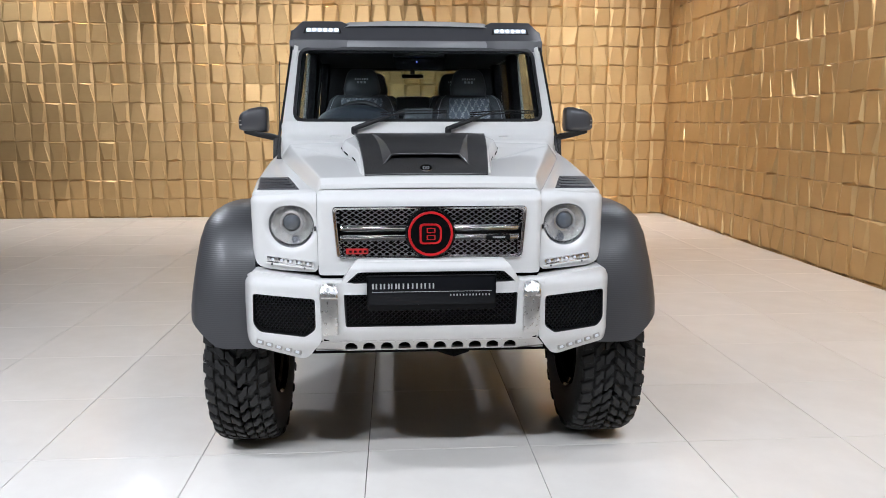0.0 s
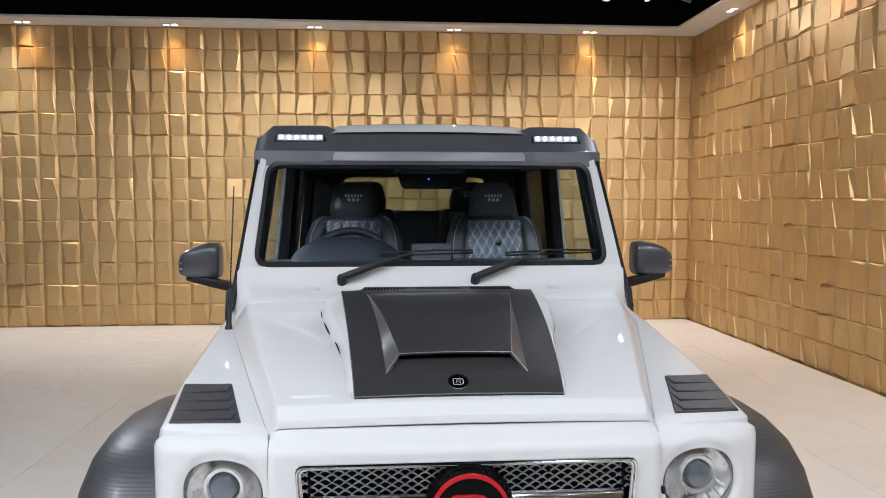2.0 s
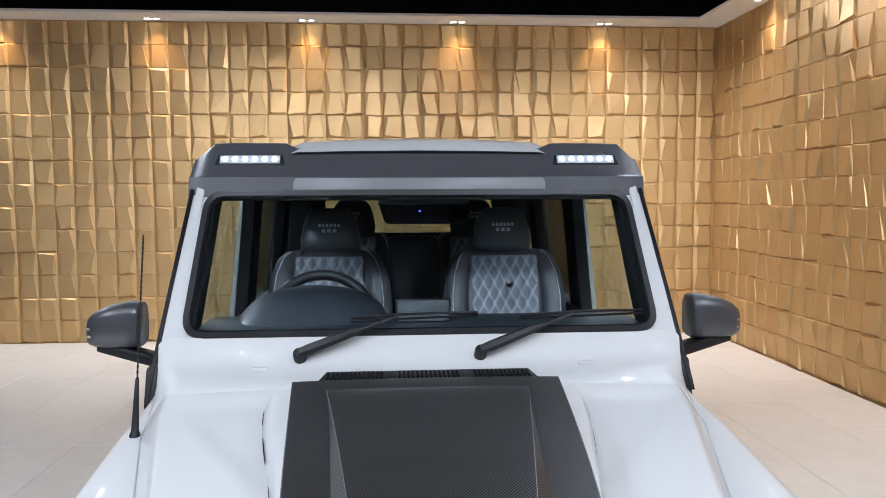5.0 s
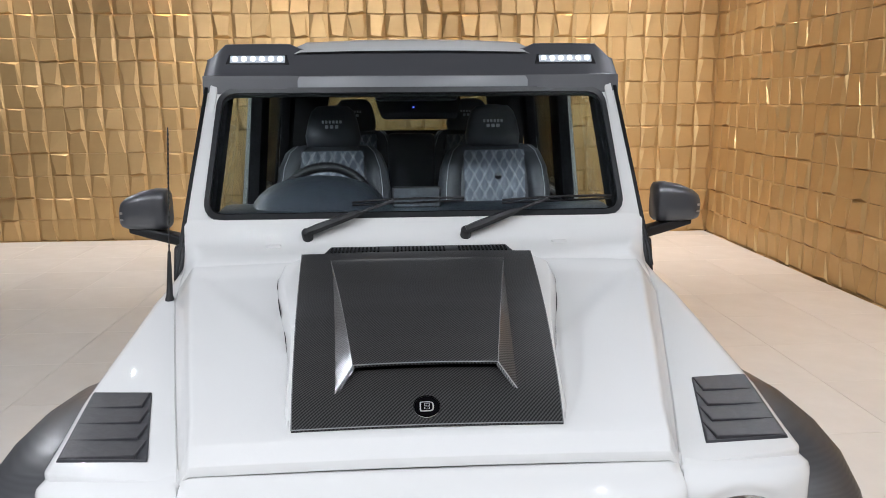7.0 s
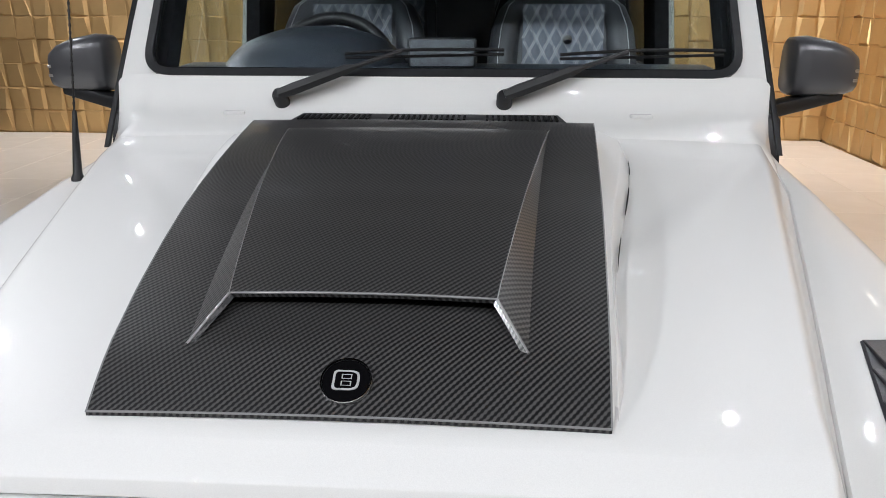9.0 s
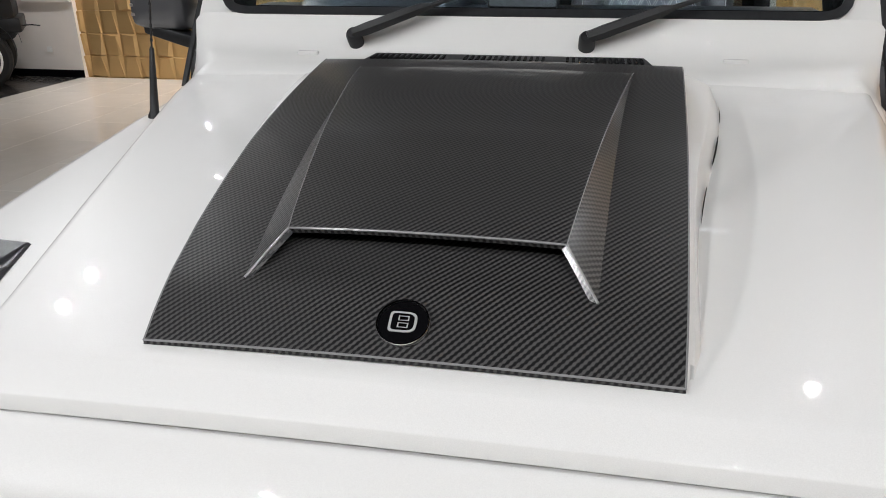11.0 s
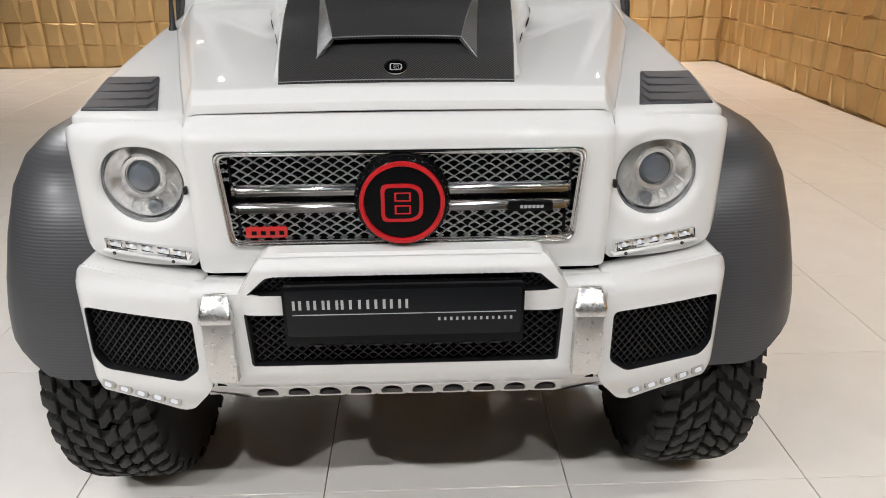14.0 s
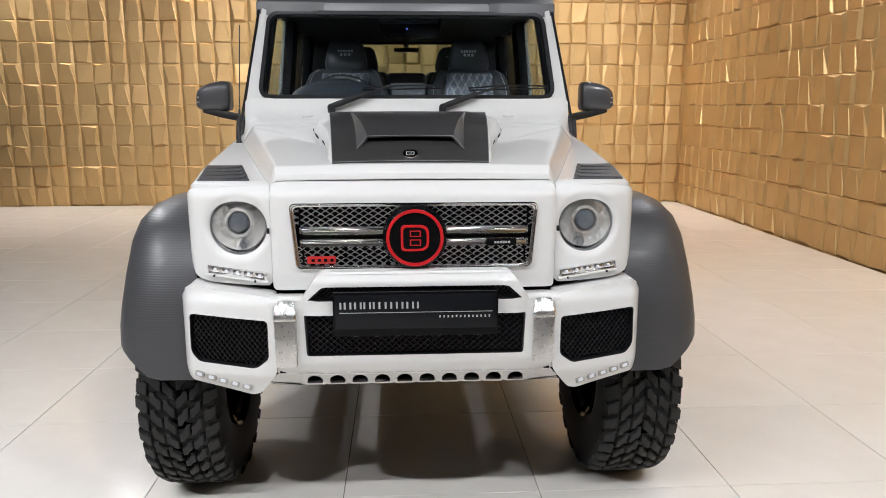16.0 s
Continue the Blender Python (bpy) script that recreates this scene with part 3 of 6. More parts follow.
def lamp_panel(s):
    outer = [(s * x, z) for x, z in ((0.4727, 1.31), (0.4727, 0.972), (0.69, 0.985), (0.735, 1.0), (0.752, 1.05), (0.757, 1.29))]
    c = (s * LIGHT[0], LIGHT[1])
    hole = [(c[0] + LIGHT[2] * math.cos(a), c[1] + LIGHT[2] * (math.sin(a) - 0.12 * max(0, math.sin(a)) ** 3)) for a in (6.2831853 * k / 64 for k in range(64))]
    bm = holed(bmesh.new(), round_poly(outer, 0.02), hole, c, lamp_panel_y, 96, 9, 0.03, 0.05)
    panel = part("lamp_panel", bm, WHITE, truck, smooth=45)

    m = Matrix.Translation((c[0], 0.151, c[1] - 0.002)) @ Matrix.Rotation(radians(6 * s), 4, "Z") @ Matrix.Rotation(radians(90), 4, "X")
    light = part("headlight", lathe(bmesh.new(), [(0.0950, -0.03), (0.0950, 0.0), (0.0942, 0.004), (0.0928, 0.005), (0.0915, 0.003), (0.0905, -0.02)], m, 48), GREY_METAL, truck, "round xenon headlight with clear lens")
    # reflector bowl, drawn forward into the shroud of the projector
    part("reflector", lathe(bmesh.new(), [(0.0912, -0.004), (0.085, -0.016), (0.064, -0.032), (0.052, -0.034), (0.049, -0.014), (0.046, -0.008), (0.038, -0.008), (0.036, -0.02), (0.03, -0.03), (0.001, -0.032)],
         m @ Matrix.Translation((0, 0.012, 0)), 48), REFLECTOR, light, "silver reflector bowl")
    part("projector", lathe(bmesh.new(), [(0.037, -0.022), (0.035, -0.008), (0.029, 0.003), (0.018, 0.009), (0.001, 0.011)], m @ Matrix.Translation((0, 0.012, 0)), 40), LENS_DARK, light, "dark glass projector lens")
    part("ring", lathe(bmesh.new(), [(0.052, -0.02), (0.0515, -0.006), (0.048, -0.002), (0.0405, -0.003), (0.039, -0.012)], m @ Matrix.Translation((0, 0.012, 0)), 40), REFLECTOR, light, "silver projector ring")
    bm = bmesh.new()
    lathe(bm, [(0.016, -0.03), (0.016, -0.012), (0.012, -0.006), (0.001, -0.003)], m @ Matrix.Translation((0.012 * -s, -0.062, 0)), 24)
    part("side_bulb", bm, LENS_DARK, light, "small dark lens")
    bm = bmesh.new()
    for k in range(9):
        a = radians(198 + 144 * k / 8)
        p, q = Vector((0.055 * math.cos(a), 0.012 + 0.055 * math.sin(a), -0.024)), Vector((0.08 * math.cos(a), 0.08 * math.sin(a), -0.012))
        tube(bm, (m @ p, m @ q), 0.0022, 6)
    part("rib", bm, REFLECTOR, light)
    lens = part("lens", lathe(bmesh.new(), [(0.0915, 0.0), (0.086, 0.008), (0.06, 0.015), (0.03, 0.019), (0.001, 0.02), (0.001, 0.017), (0.03, 0.016), (0.06, 0.012), (0.085, 0.005), (0.0895, -0.002)], m, 48), LENS, light, "clear domed lens")
    lens.visible_shadow = False
    # washer flap at the inner edge
    part("headlight_washer", box(bmesh.new(), *sorted((s * 0.4765, s * 0.484)), 0.112, 0.126, 1.150, 1.168), PLASTIC, panel, "", 0.002)

    # day-running strip, its inner end lower
    drl = bmesh.new()
    m2 = Matrix.Translation((s * 0.588, 0.127, 1.018)) @ Matrix.Rotation(radians(8.5 * s), 4, "Z") @ Matrix.Rotation(radians(-6.5 * s), 4, "Y")
    for a, b, c0, d in ((-0.1, 0.1, 0.011, 0.014), (-0.1, 0.1, -0.014, -0.011), (-0.1, -0.096, -0.011, 0.011), (0.096, 0.1, -0.011, 0.011)):
        box(drl, a, b, -0.006, 0.02, c0, d, m2)
    strip = part("running_light", drl, CHROME, truck, "chrome-framed strip of five white diodes", 0.001)
    part("backing", box(bmesh.new(), -0.096, 0.096, 0.002, 0.02, -0.011, 0.011, m2), REFLECTOR, strip)
    for k in range(5):
        x = -0.076 + 0.038 * k
        part("tray", box(bmesh.new(), x - 0.015, x + 0.013, -0.001, 0.003, -0.009, 0.009, m2), CHROME, strip, "", 0.002)
        part("diode", lathe(bmesh.new(), [(0.006, 0.0), (0.0054, 0.0025), (0.0032, 0.0045), (0.001, 0.005)], m2 @ Matrix.Translation((x, -0.001, 0.001)) @ Matrix.Rotation(radians(90), 4, "X"), 14), LED_DIM, strip)
    for x in (-0.075, 0.065):
        part("bolt", lathe(bmesh.new(), [(0.0045, 0.0), (0.004, 0.002), (0.001, 0.0025)], m2 @ Matrix.Translation((x, -0.0095, -0.0185)) @ Matrix.Rotation(radians(90), 4, "X"), 10), PLASTIC, panel)
    # ledge under the strip
    ledge = bmesh.new()
    box(ledge, -0.105, 0.105, -0.009, 0.02, -0.022, -0.0145, m2)
    part("ledge", ledge, WHITE, panel, "", 0.003)


both(lamp_panel)


# grille
def grille_y(x, z):
    return 0.1 + 0.07 * max(0, (z - 1.27) / 0.048) ** 2 + 0.012 * max(0, (abs(x) - 0.445) / 0.025) ** 2 + 0.006 * smooth(1.02, 0.97, z)


GRILLE = round_poly([(-0.407, 1.252), (-0.39, 1.033), (0.39, 1.033), (0.407, 1.252)], 0.022, 4)
GRILLE_IN = round_poly([(-0.393, 1.240), (-0.377, 1.045), (0.377, 1.045), (0.393, 1.240)], 0.016, 4)


def grille():
    outer = round_poly([(-0.47, 1.318), (-0.47, 0.962), (0.47, 0.962), (0.47, 1.318)], 0.012)
    surround = part("grille_surround", holed(bmesh.new(), outer, GRILLE, (0, 1.14), grille_y, 360, 8, 0.04, 0.05), WHITE, truck, "white front panel round the grille", smooth=45)
    unit = part("grille", holed(bmesh.new(), GRILLE, GRILLE_IN, (0, 1.14), lambda x, z: 0.094, 360, 2, 0.03, 0.012), CAP_METAL, truck, "chrome-framed radiator grille")
    bm = bmesh.new()
    loft(bm, [[(x * (1 - d / 0.4), y, 1.1425 + (z - 1.1425) * (1 - d / 0.11)) for x, z in GRILLE] for d, y in
              ((-0.001, 0.094), (0.0004, 0.089), (0.003, 0.0866), (0.0058, 0.0885), (0.0072, 0.093), (0.0086, 0.0915), (0.011, 0.0925), (0.0125, 0.097))], True)
    part("bead", bm, CAP_METAL, unit, "bright chrome bead", smooth=50)
    # black sheet: the shade behind the grille put in as colour
    part("backing", prism(bmesh.new(), GRILLE, (0.135, 0.14)), BLACK_VOID, unit, "black sheet standing for the shade behind the grille")
    inside = within(GRILLE)
    for a, b, low in ((1.0, 1.108, 1.256), (1.168, 1.3, 1.256)):
        net = lattice(bmesh.new(), lambda x, z: inside(x, z) and a < z < b, -0.40, 0.40, 1.038, low, 0.0312, 0.0196, 0.106, 0.0016, 0.006, arch=0.0014)
        part("mesh", net, CHROME_DARK, unit, "silver diamond wire mesh", smooth=60)
    for s in (-1, 1):
        for x, z0, z1 in ((0.366, 1.05, 1.098), (0.374, 1.178, 1.237)):
            part("stay", box(bmesh.new(), s * x - 0.003, s * x + 0.003, 0.1, 0.125, z0, z1), BLACK_GLOSS, unit, "", 0.001)
        for z, h in ((1.159, 0.0145), (1.1195, 0.0135)):
            bm = bmesh.new()
            prof = [(0.118, h), (0.096, h), (0.088, h * 0.55), (0.087, h * 0.2), (0.091, 0.0), (0.089, -h * 0.5), (0.098, -h), (0.118, -h)]
            loft(bm, [[(s * x, y + dy, z + v) for y, v in prof] for x, dy in ((0.085, 0.0), (0.36, 0.0), (0.376, 0.012))], True, True)
            part("slat", bm, CAP_METAL, unit, "polished chrome bar", smooth=50)
        # black plate that puts the shade behind the bars into colour
        part("slat_shadow_plate", box(bmesh.new(), min(s * 0.08, s * 0.385), max(s * 0.08, s * 0.385), 0.116, 0.126, 1.1, 1.178), BLACK_GLOSS, unit, "gloss black plate for the shade behind the bars", 0.001)
    # round emblem
    m = Matrix.Translation((0, 0.1, 1.14)) @ Matrix.Rotation(radians(90), 4, "X")
    emblem = part("emblem", lathe(bmesh.new(), [(0.108, -0.03), (0.1075, 0.004), (0.106, 0.014), (0.102, 0.024), (0.097, 0.032), (0.093, 0.034)], m, 64), BLACK_GLOSS, unit, "round black emblem with a red ring")
    part("red_ring", lathe(bmesh.new(), [(0.094, 0.029), (0.0935, 0.040), (0.092, 0.042), (0.085, 0.042), (0.0835, 0.040), (0.083, 0.031)], m, 72), RED, emblem)
    part("disc", lathe(bmesh.new(), [(0.0835, 0.032), (0.001, 0.032)], m, 48), BLACK_GLOSS, emblem)
    glyph(emblem, m @ Matrix.Translation((0, 0, 0.032)), 0.092, 0.086, RED, 0.006)
    for k in range(40):
        a = 6.2831853 * k / 40
        part("stud", lathe(bmesh.new(), [(0.0012, 0.0), (0.0009, 0.0008), (0.0001, 0.0011)], m @ Matrix.Translation((0.1 * math.cos(a), 0.1 * math.sin(a), 0.0265)), 6), CAP_METAL, emblem)
    # small badges
    plate = part("red_badge", prism(bmesh.new(), rounded(-0.353, -0.26, 1.052, 1.076, 0.002, 2), (0.094, 0.104)), RED_DIM, unit, "small red badge with dark bars", 0.001)
    for k in range(4):
        x = -0.341 + 0.0205 * k
        part("bar", box(bmesh.new(), x + 0.002, x + 0.0125, 0.0925, 0.095, 1.0595, 1.0685), BLACK_GLOSS, plate)
    plate = part("black_badge", prism(bmesh.new(), rounded(0.235, 0.335, 1.109, 1.131, 0.003, 2), (0.082, 0.1)), BLACK_GLOSS, unit, "small black badge with a silver bar", 0.001)
    for k in range(6):
        x = 0.262 + 0.009 * k
        part("bar", box(bmesh.new(), x, x + 0.0065, 0.0805, 0.083, 1.117, 1.124), SILVER_PRINT, plate)


def glyph(parent, m, w, h, mat, lift):
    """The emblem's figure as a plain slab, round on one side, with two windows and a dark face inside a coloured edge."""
    u, v = w / 2, h / 2
    outline = [(-u, -v), (0.5 * u, -v), (0.86 * u, -0.82 * v), (u, -0.5 * v), (u, 0.5 * v), (0.86 * u, 0.82 * v), (0.5 * u, v), (-u, v)]
    outer = round_poly(outline, 0.16 * w)

    def slab_of(k, z0, z1):
        return loft(bmesh_now, [[m @ Vector((x * k, y * k, z)) for x, y in outer] for z in (z0, z1)], True, True)

    for name, k, z0, z1, paint in (("figure", 1.0, 0.0, lift, mat), ("inlay", 0.82, lift * 0.9, lift * 1.12, BLACK_GLOSS)):
        bmesh_now = bmesh.new()
        slab_of(k, z0, z1)
        part(name, bmesh_now, paint, parent, smooth=0)
    for z in (-0.34, 0.34):
        bm = bmesh.new()
        for a, b, c, d in ((-0.3, 0.36, 0.17, 0.24), (-0.3, 0.36, -0.24, -0.17), (-0.36, -0.27, -0.24, 0.24), (0.33, 0.42, -0.24, 0.24)):
            box(bm, a * u, b * u, (z + c) * v, (z + d) * v, lift, lift * 1.2, m)
        part("window", bm, mat, parent, smooth=0)


grille()


# carbon bonnet scoop
def scoop_z(y):
    return fit_line(y, ((0.2, 1.358), (0.228, 1.3745), (0.26, 1.393), (0.3, 1.412), (0.4, 1.443), (0.5, 1.467), (0.6, 1.487), (0.7, 1.501), (0.8, 1.512), (0.9, 1.521), (1.0, 1.529), (1.1, 1.535), (1.17, 1.53)))


def scoop_w(y):
    return 0.265 + (y - 0.21) * 0.099


def scoop():
    bm = bmesh.new()
    rows = []
    for k in range(33):
        y = 0.228 + 0.882 * k / 32
        w, z = scoop_w(y), scoop_z(y)
        row = [(-w, y, z - 0.012)] + [(w * i / 12, y, z + 0.004 * (1 - (i / 12) ** 2)) for i in range(-12, 13)] + [(w, y, z - 0.012)]
        if k == 0:
            rows.append([(x, yy - 0.0008, zz - 0.005) for x, yy, zz in row])
        rows.append(row)
    rows.append([(x, 1.125, hood_z(0, 1.11) + 0.02) for x, y, z in rows[-1]])
    loft(bm, rows)
    base = part("hood_scoop", bm, CARBON, truck, "satin carbon bonnet scoop with an open mouth", 0, smooth=35)

    def side(s):
        rows = []
        for k in range(25):
            y = 0.226 + 0.879 * k / 24
            w, z, f = scoop_w(y), scoop_z(y) - 0.012, smooth(0.45, 1.1, y)
            zh = hood_z(w + 0.06, y) - 0.004
            top = z - 0.016 * f - 0.004
            rows.append([(s * (w - 0.001), y, z), (s * (w + 0.004), y, z - 0.002), (s * (w + 0.008 + 0.04 * f), y, max(top, zh)), (s * (w + 0.010 + 0.044 * f), y, max(top - 0.005, zh)), (s * (w + 0.018 + 0.058 * f), y, zh)])
        rows.append([(x * 0.94, 1.135, min(z, 1.50)) for x, y, z in rows[-1]])
        b = bmesh.new()
        loft(b, rows)
        cheek = part("cheek", b, WHITE, base, "white side cheek with dark vents", smooth=30)
        for y0, y1 in ((0.56, 0.68), (0.79, 0.93), (1.0, 1.095)):
            rows = []
            for k in range(11):
                y = y0 + (y1 - y0) * k / 10
                w, z, f = scoop_w(y), scoop_z(y) - 0.012, smooth(0.45, 1.1, y)
                zh = hood_z(w + 0.06, y) - 0.004
                top = max(z - 0.016 * f - 0.009, zh)
                wide = 0.07 * math.sin(math.pi * (0.06 + 0.88 * k / 10)) ** 0.5
                pts = [(s * (w + 0.0125 + 0.044 * f + (0.008 + 0.014 * f) * g), y, top + (zh - top) * g + 0.001) for g in (0.8 - wide, 0.8 + wide)]
                rows.append(pts)
            b = bmesh.new()
            loft(b, rows)
            part("vent", b, BLACK_VOID, cheek, smooth=0)

    both(side)

    # raised ram over the mouth
    lip_y, end_y = 0.355, 1.02

    def ram(t):
        y = lip_y + (end_y - lip_y) * t
        z = scoop_z(y) + 0.024 * (1 - t) ** 0.6 + 0.003
        return y, 0.153 + 0.104 * t, z

    bm = bmesh.new()
    skins = []
    for thick in (0.0, 0.006):
        rows = []
        for k in range(25):
            t = k / 24
            y, w, z = ram(t)
            foot = w + 0.034 * (1 - t) ** 1.5
            lead = 0.05 * (1 - t)
            zf = scoop_z(y - lead) + 0.002
            w, z, y = w - thick * 0.8, z - thick * (1 - t), y + thick * 0.3
            f = foot - thick * (1 - t) * 1.3
            rows.append([(-f, y - lead, zf)] + [(w * i / 8, y, z + 0.003 * (1 - (i / 8) ** 2)) for i in range(-8, 9)] + [(f, y - lead, zf)])
        skins.append(loft(bm, rows))
    for a, b in zip(skins[0][0], skins[0][0][1:]):
        i = skins[0][0].index(a)
        bm.faces.new((a, b, skins[1][0][i + 1], skins[1][0][i]))
    part("ram", bm, CARBON, base, "raised carbon ram with a flat top", 0, smooth=22)
    base.location.x = -0.008
    y, w, z = ram(0)
    rim = [(-w - 0.034, y - 0.05, scoop_z(y - 0.05) + 0.002)] + [(w * i / 8, y, z + 0.003 * (1 - (i / 8) ** 2)) for i in range(-8, 9)] + [(w + 0.034, y - 0.05, scoop_z(y - 0.05) + 0.002)]
    part("lip_edge", tube(bmesh.new(), rim, 0.0016, 6), EDGE, base, "bright lacquered edge of the mouth")
    for s in (-1, 1):
        line = []
        for k in range(25):
            y, w, z = ram(k / 24)
            line.append((s * w, y, z))
        part("ram_edge", tube(bmesh.new(), line, 0.0009, 5), EDGE, base)
        side_line = [(s * (scoop_w(y) - 0.0005), y, scoop_z(y) - 0.0005) for y in (0.228 + 0.882 * k / 32 for k in range(33))]
        part("slab_edge", tube(bmesh.new(), side_line, 0.0013, 5), EDGE, base)
    part("slab_edge", tube(bmesh.new(), [(scoop_w(0.228) * i / 12, 0.2275, scoop_z(0.228) + 0.004 * (1 - (i / 12) ** 2)) for i in range(-12, 13)], 0.0013, 5), EDGE, base)
    # upright black sheet that paints the shade inside the mouth
    part("mouth", box(bmesh.new(), -0.155, 0.155, 0.43, 0.44, 1.40, 1.462), BLACK_VOID, base, "black sheet standing for the shade inside the scoop mouth")

    # round badge before the mouth
    tilt = math.atan2(scoop_z(0.3) - scoop_z(0.21), 0.09)
    m = Matrix.Translation((-0.002, 0.262, scoop_z(0.262) + 0.004)) @ Matrix.Rotation(tilt, 4, "X")
    badge = part("badge", lathe(bmesh.new(), [(0.0275, 0.0), (0.0275, 0.004), (0.0268, 0.0052), (0.0258, 0.0052), (0.0254, 0.003)], m, 40), CAP_METAL, base, "round black badge with a silver rim")
    part("disc", lathe(bmesh.new(), [(0.025, 0.0035), (0.001, 0.0035)], m, 32), BLACK_GLOSS, badge)
    glyph(badge, m @ Matrix.Translation((0, 0, 0.0035)), 0.028, 0.024, SILVER_PRINT, 0.001)
    # cowl louvre behind it
    bm = bmesh.new()
    prism(bm, [(-0.30, 1.13), (0.30, 1.13), (0.282, 1.205), (-0.282, 1.205)], (1.495, 1.528), lambda u, v, w: (u, v, w + (v - 1.13) * 0.12))
    louvre = part("cowl_louvre", bm, PLASTIC, truck, "black slotted air louvre", 0.003)
    for k in range(46):
        x = -0.275 + 0.0122 * k
        if abs(abs(x) - 0.10) < 0.02:
            continue
        part("slat", box(bmesh.new(), x - 0.0028, x + 0.0028, 1.135, 1.2, 1.529, 1.536), TRIM, louvre)


scoop()


def fender_vent(s):
    """A dark plate with four overlapping louvres, saw-toothed along its inner edge."""
    ys = [0.246, 0.31, 0.374, 0.441, 0.51]

    def at(y, u, h):
        a, b = 0.553 + (y - 0.229) * 0.285, 0.735 + (y - 0.229) * 0.13
        return (s * (a + (b - a) * u), y + 0.08 * (b - a) * u, top_z(max(y, 0.2)) + h)

    bm = bmesh.new()
    loft(bm, [[at(y, 0, -0.004), at(y, 0, h - 0.002), at(y, 0.02, h), at(y, 0.97, h), at(y, 1, h - 0.004), at(y, 1, -0.004)] for y, h in ((0.242, 0.001), (0.244, 0.004), (0.516, 0.004), (0.518, 0.001))], False, True)
    base = part("fender_vent", bm, SATIN_BLACK, truck, "dark grey carbon vent with four stepped louvres", 0.0)
    for y0, y1 in zip(ys, ys[1:]):
        bm = bmesh.new()
        rows = []
        for y, h, u in ((y0, 0.003, 0.13), (y0 + 0.0008, 0.0095, 0.13), (y0 + 0.003, 0.0105, 0.135), (y1 + 0.002, 0.0062, 0.015)):
            rows.append([at(y, u - 0.004, 0), at(y, u, h - 0.0008), at(y, u + 0.01, h), at(y, 0.5, 0.75 * h), at(y, 0.96, 0.0045 + 0.1 * h), at(y, 0.985, 0.004), at(y, 1, 0)])
        loft(bm, rows, True, True)
        part("louvre", bm, SATIN_BLACK, base, "", 0.0, 0)


both(fender_vent)


# ---- bumper ----
def corner_y(x, z):
    x = abs(x)
    y = 0.028 + 0.06 * max(0, (x - 0.46) / 0.28) ** 1.3 + 0.17 * max(0, (x - 0.735) / 0.08) ** 2
    return y + 0.03 * smooth(0.70, 0.62, z) + 0.02 * smooth(0.925, 0.965, z)


def liner(hole, yf, parent):
    """A thin black collar just inside an opening."""
    bm = bmesh.new()
    n = len(hole)
    cx, cz = sum(p[0] for p in hole) / n, sum(p[1] for p in hole) / n
    loft(bm, [[(cx + (x - cx) * k, yf(x, z) + d, cz + (z - cz) * k) for x, z in hole] for k, d in ((1.004, 0.0015), (0.985, 0.0025), (0.98, 0.012), (0.978, 0.05))], True)
    part("mesh_rim", bm, PLASTIC, parent, smooth=40)


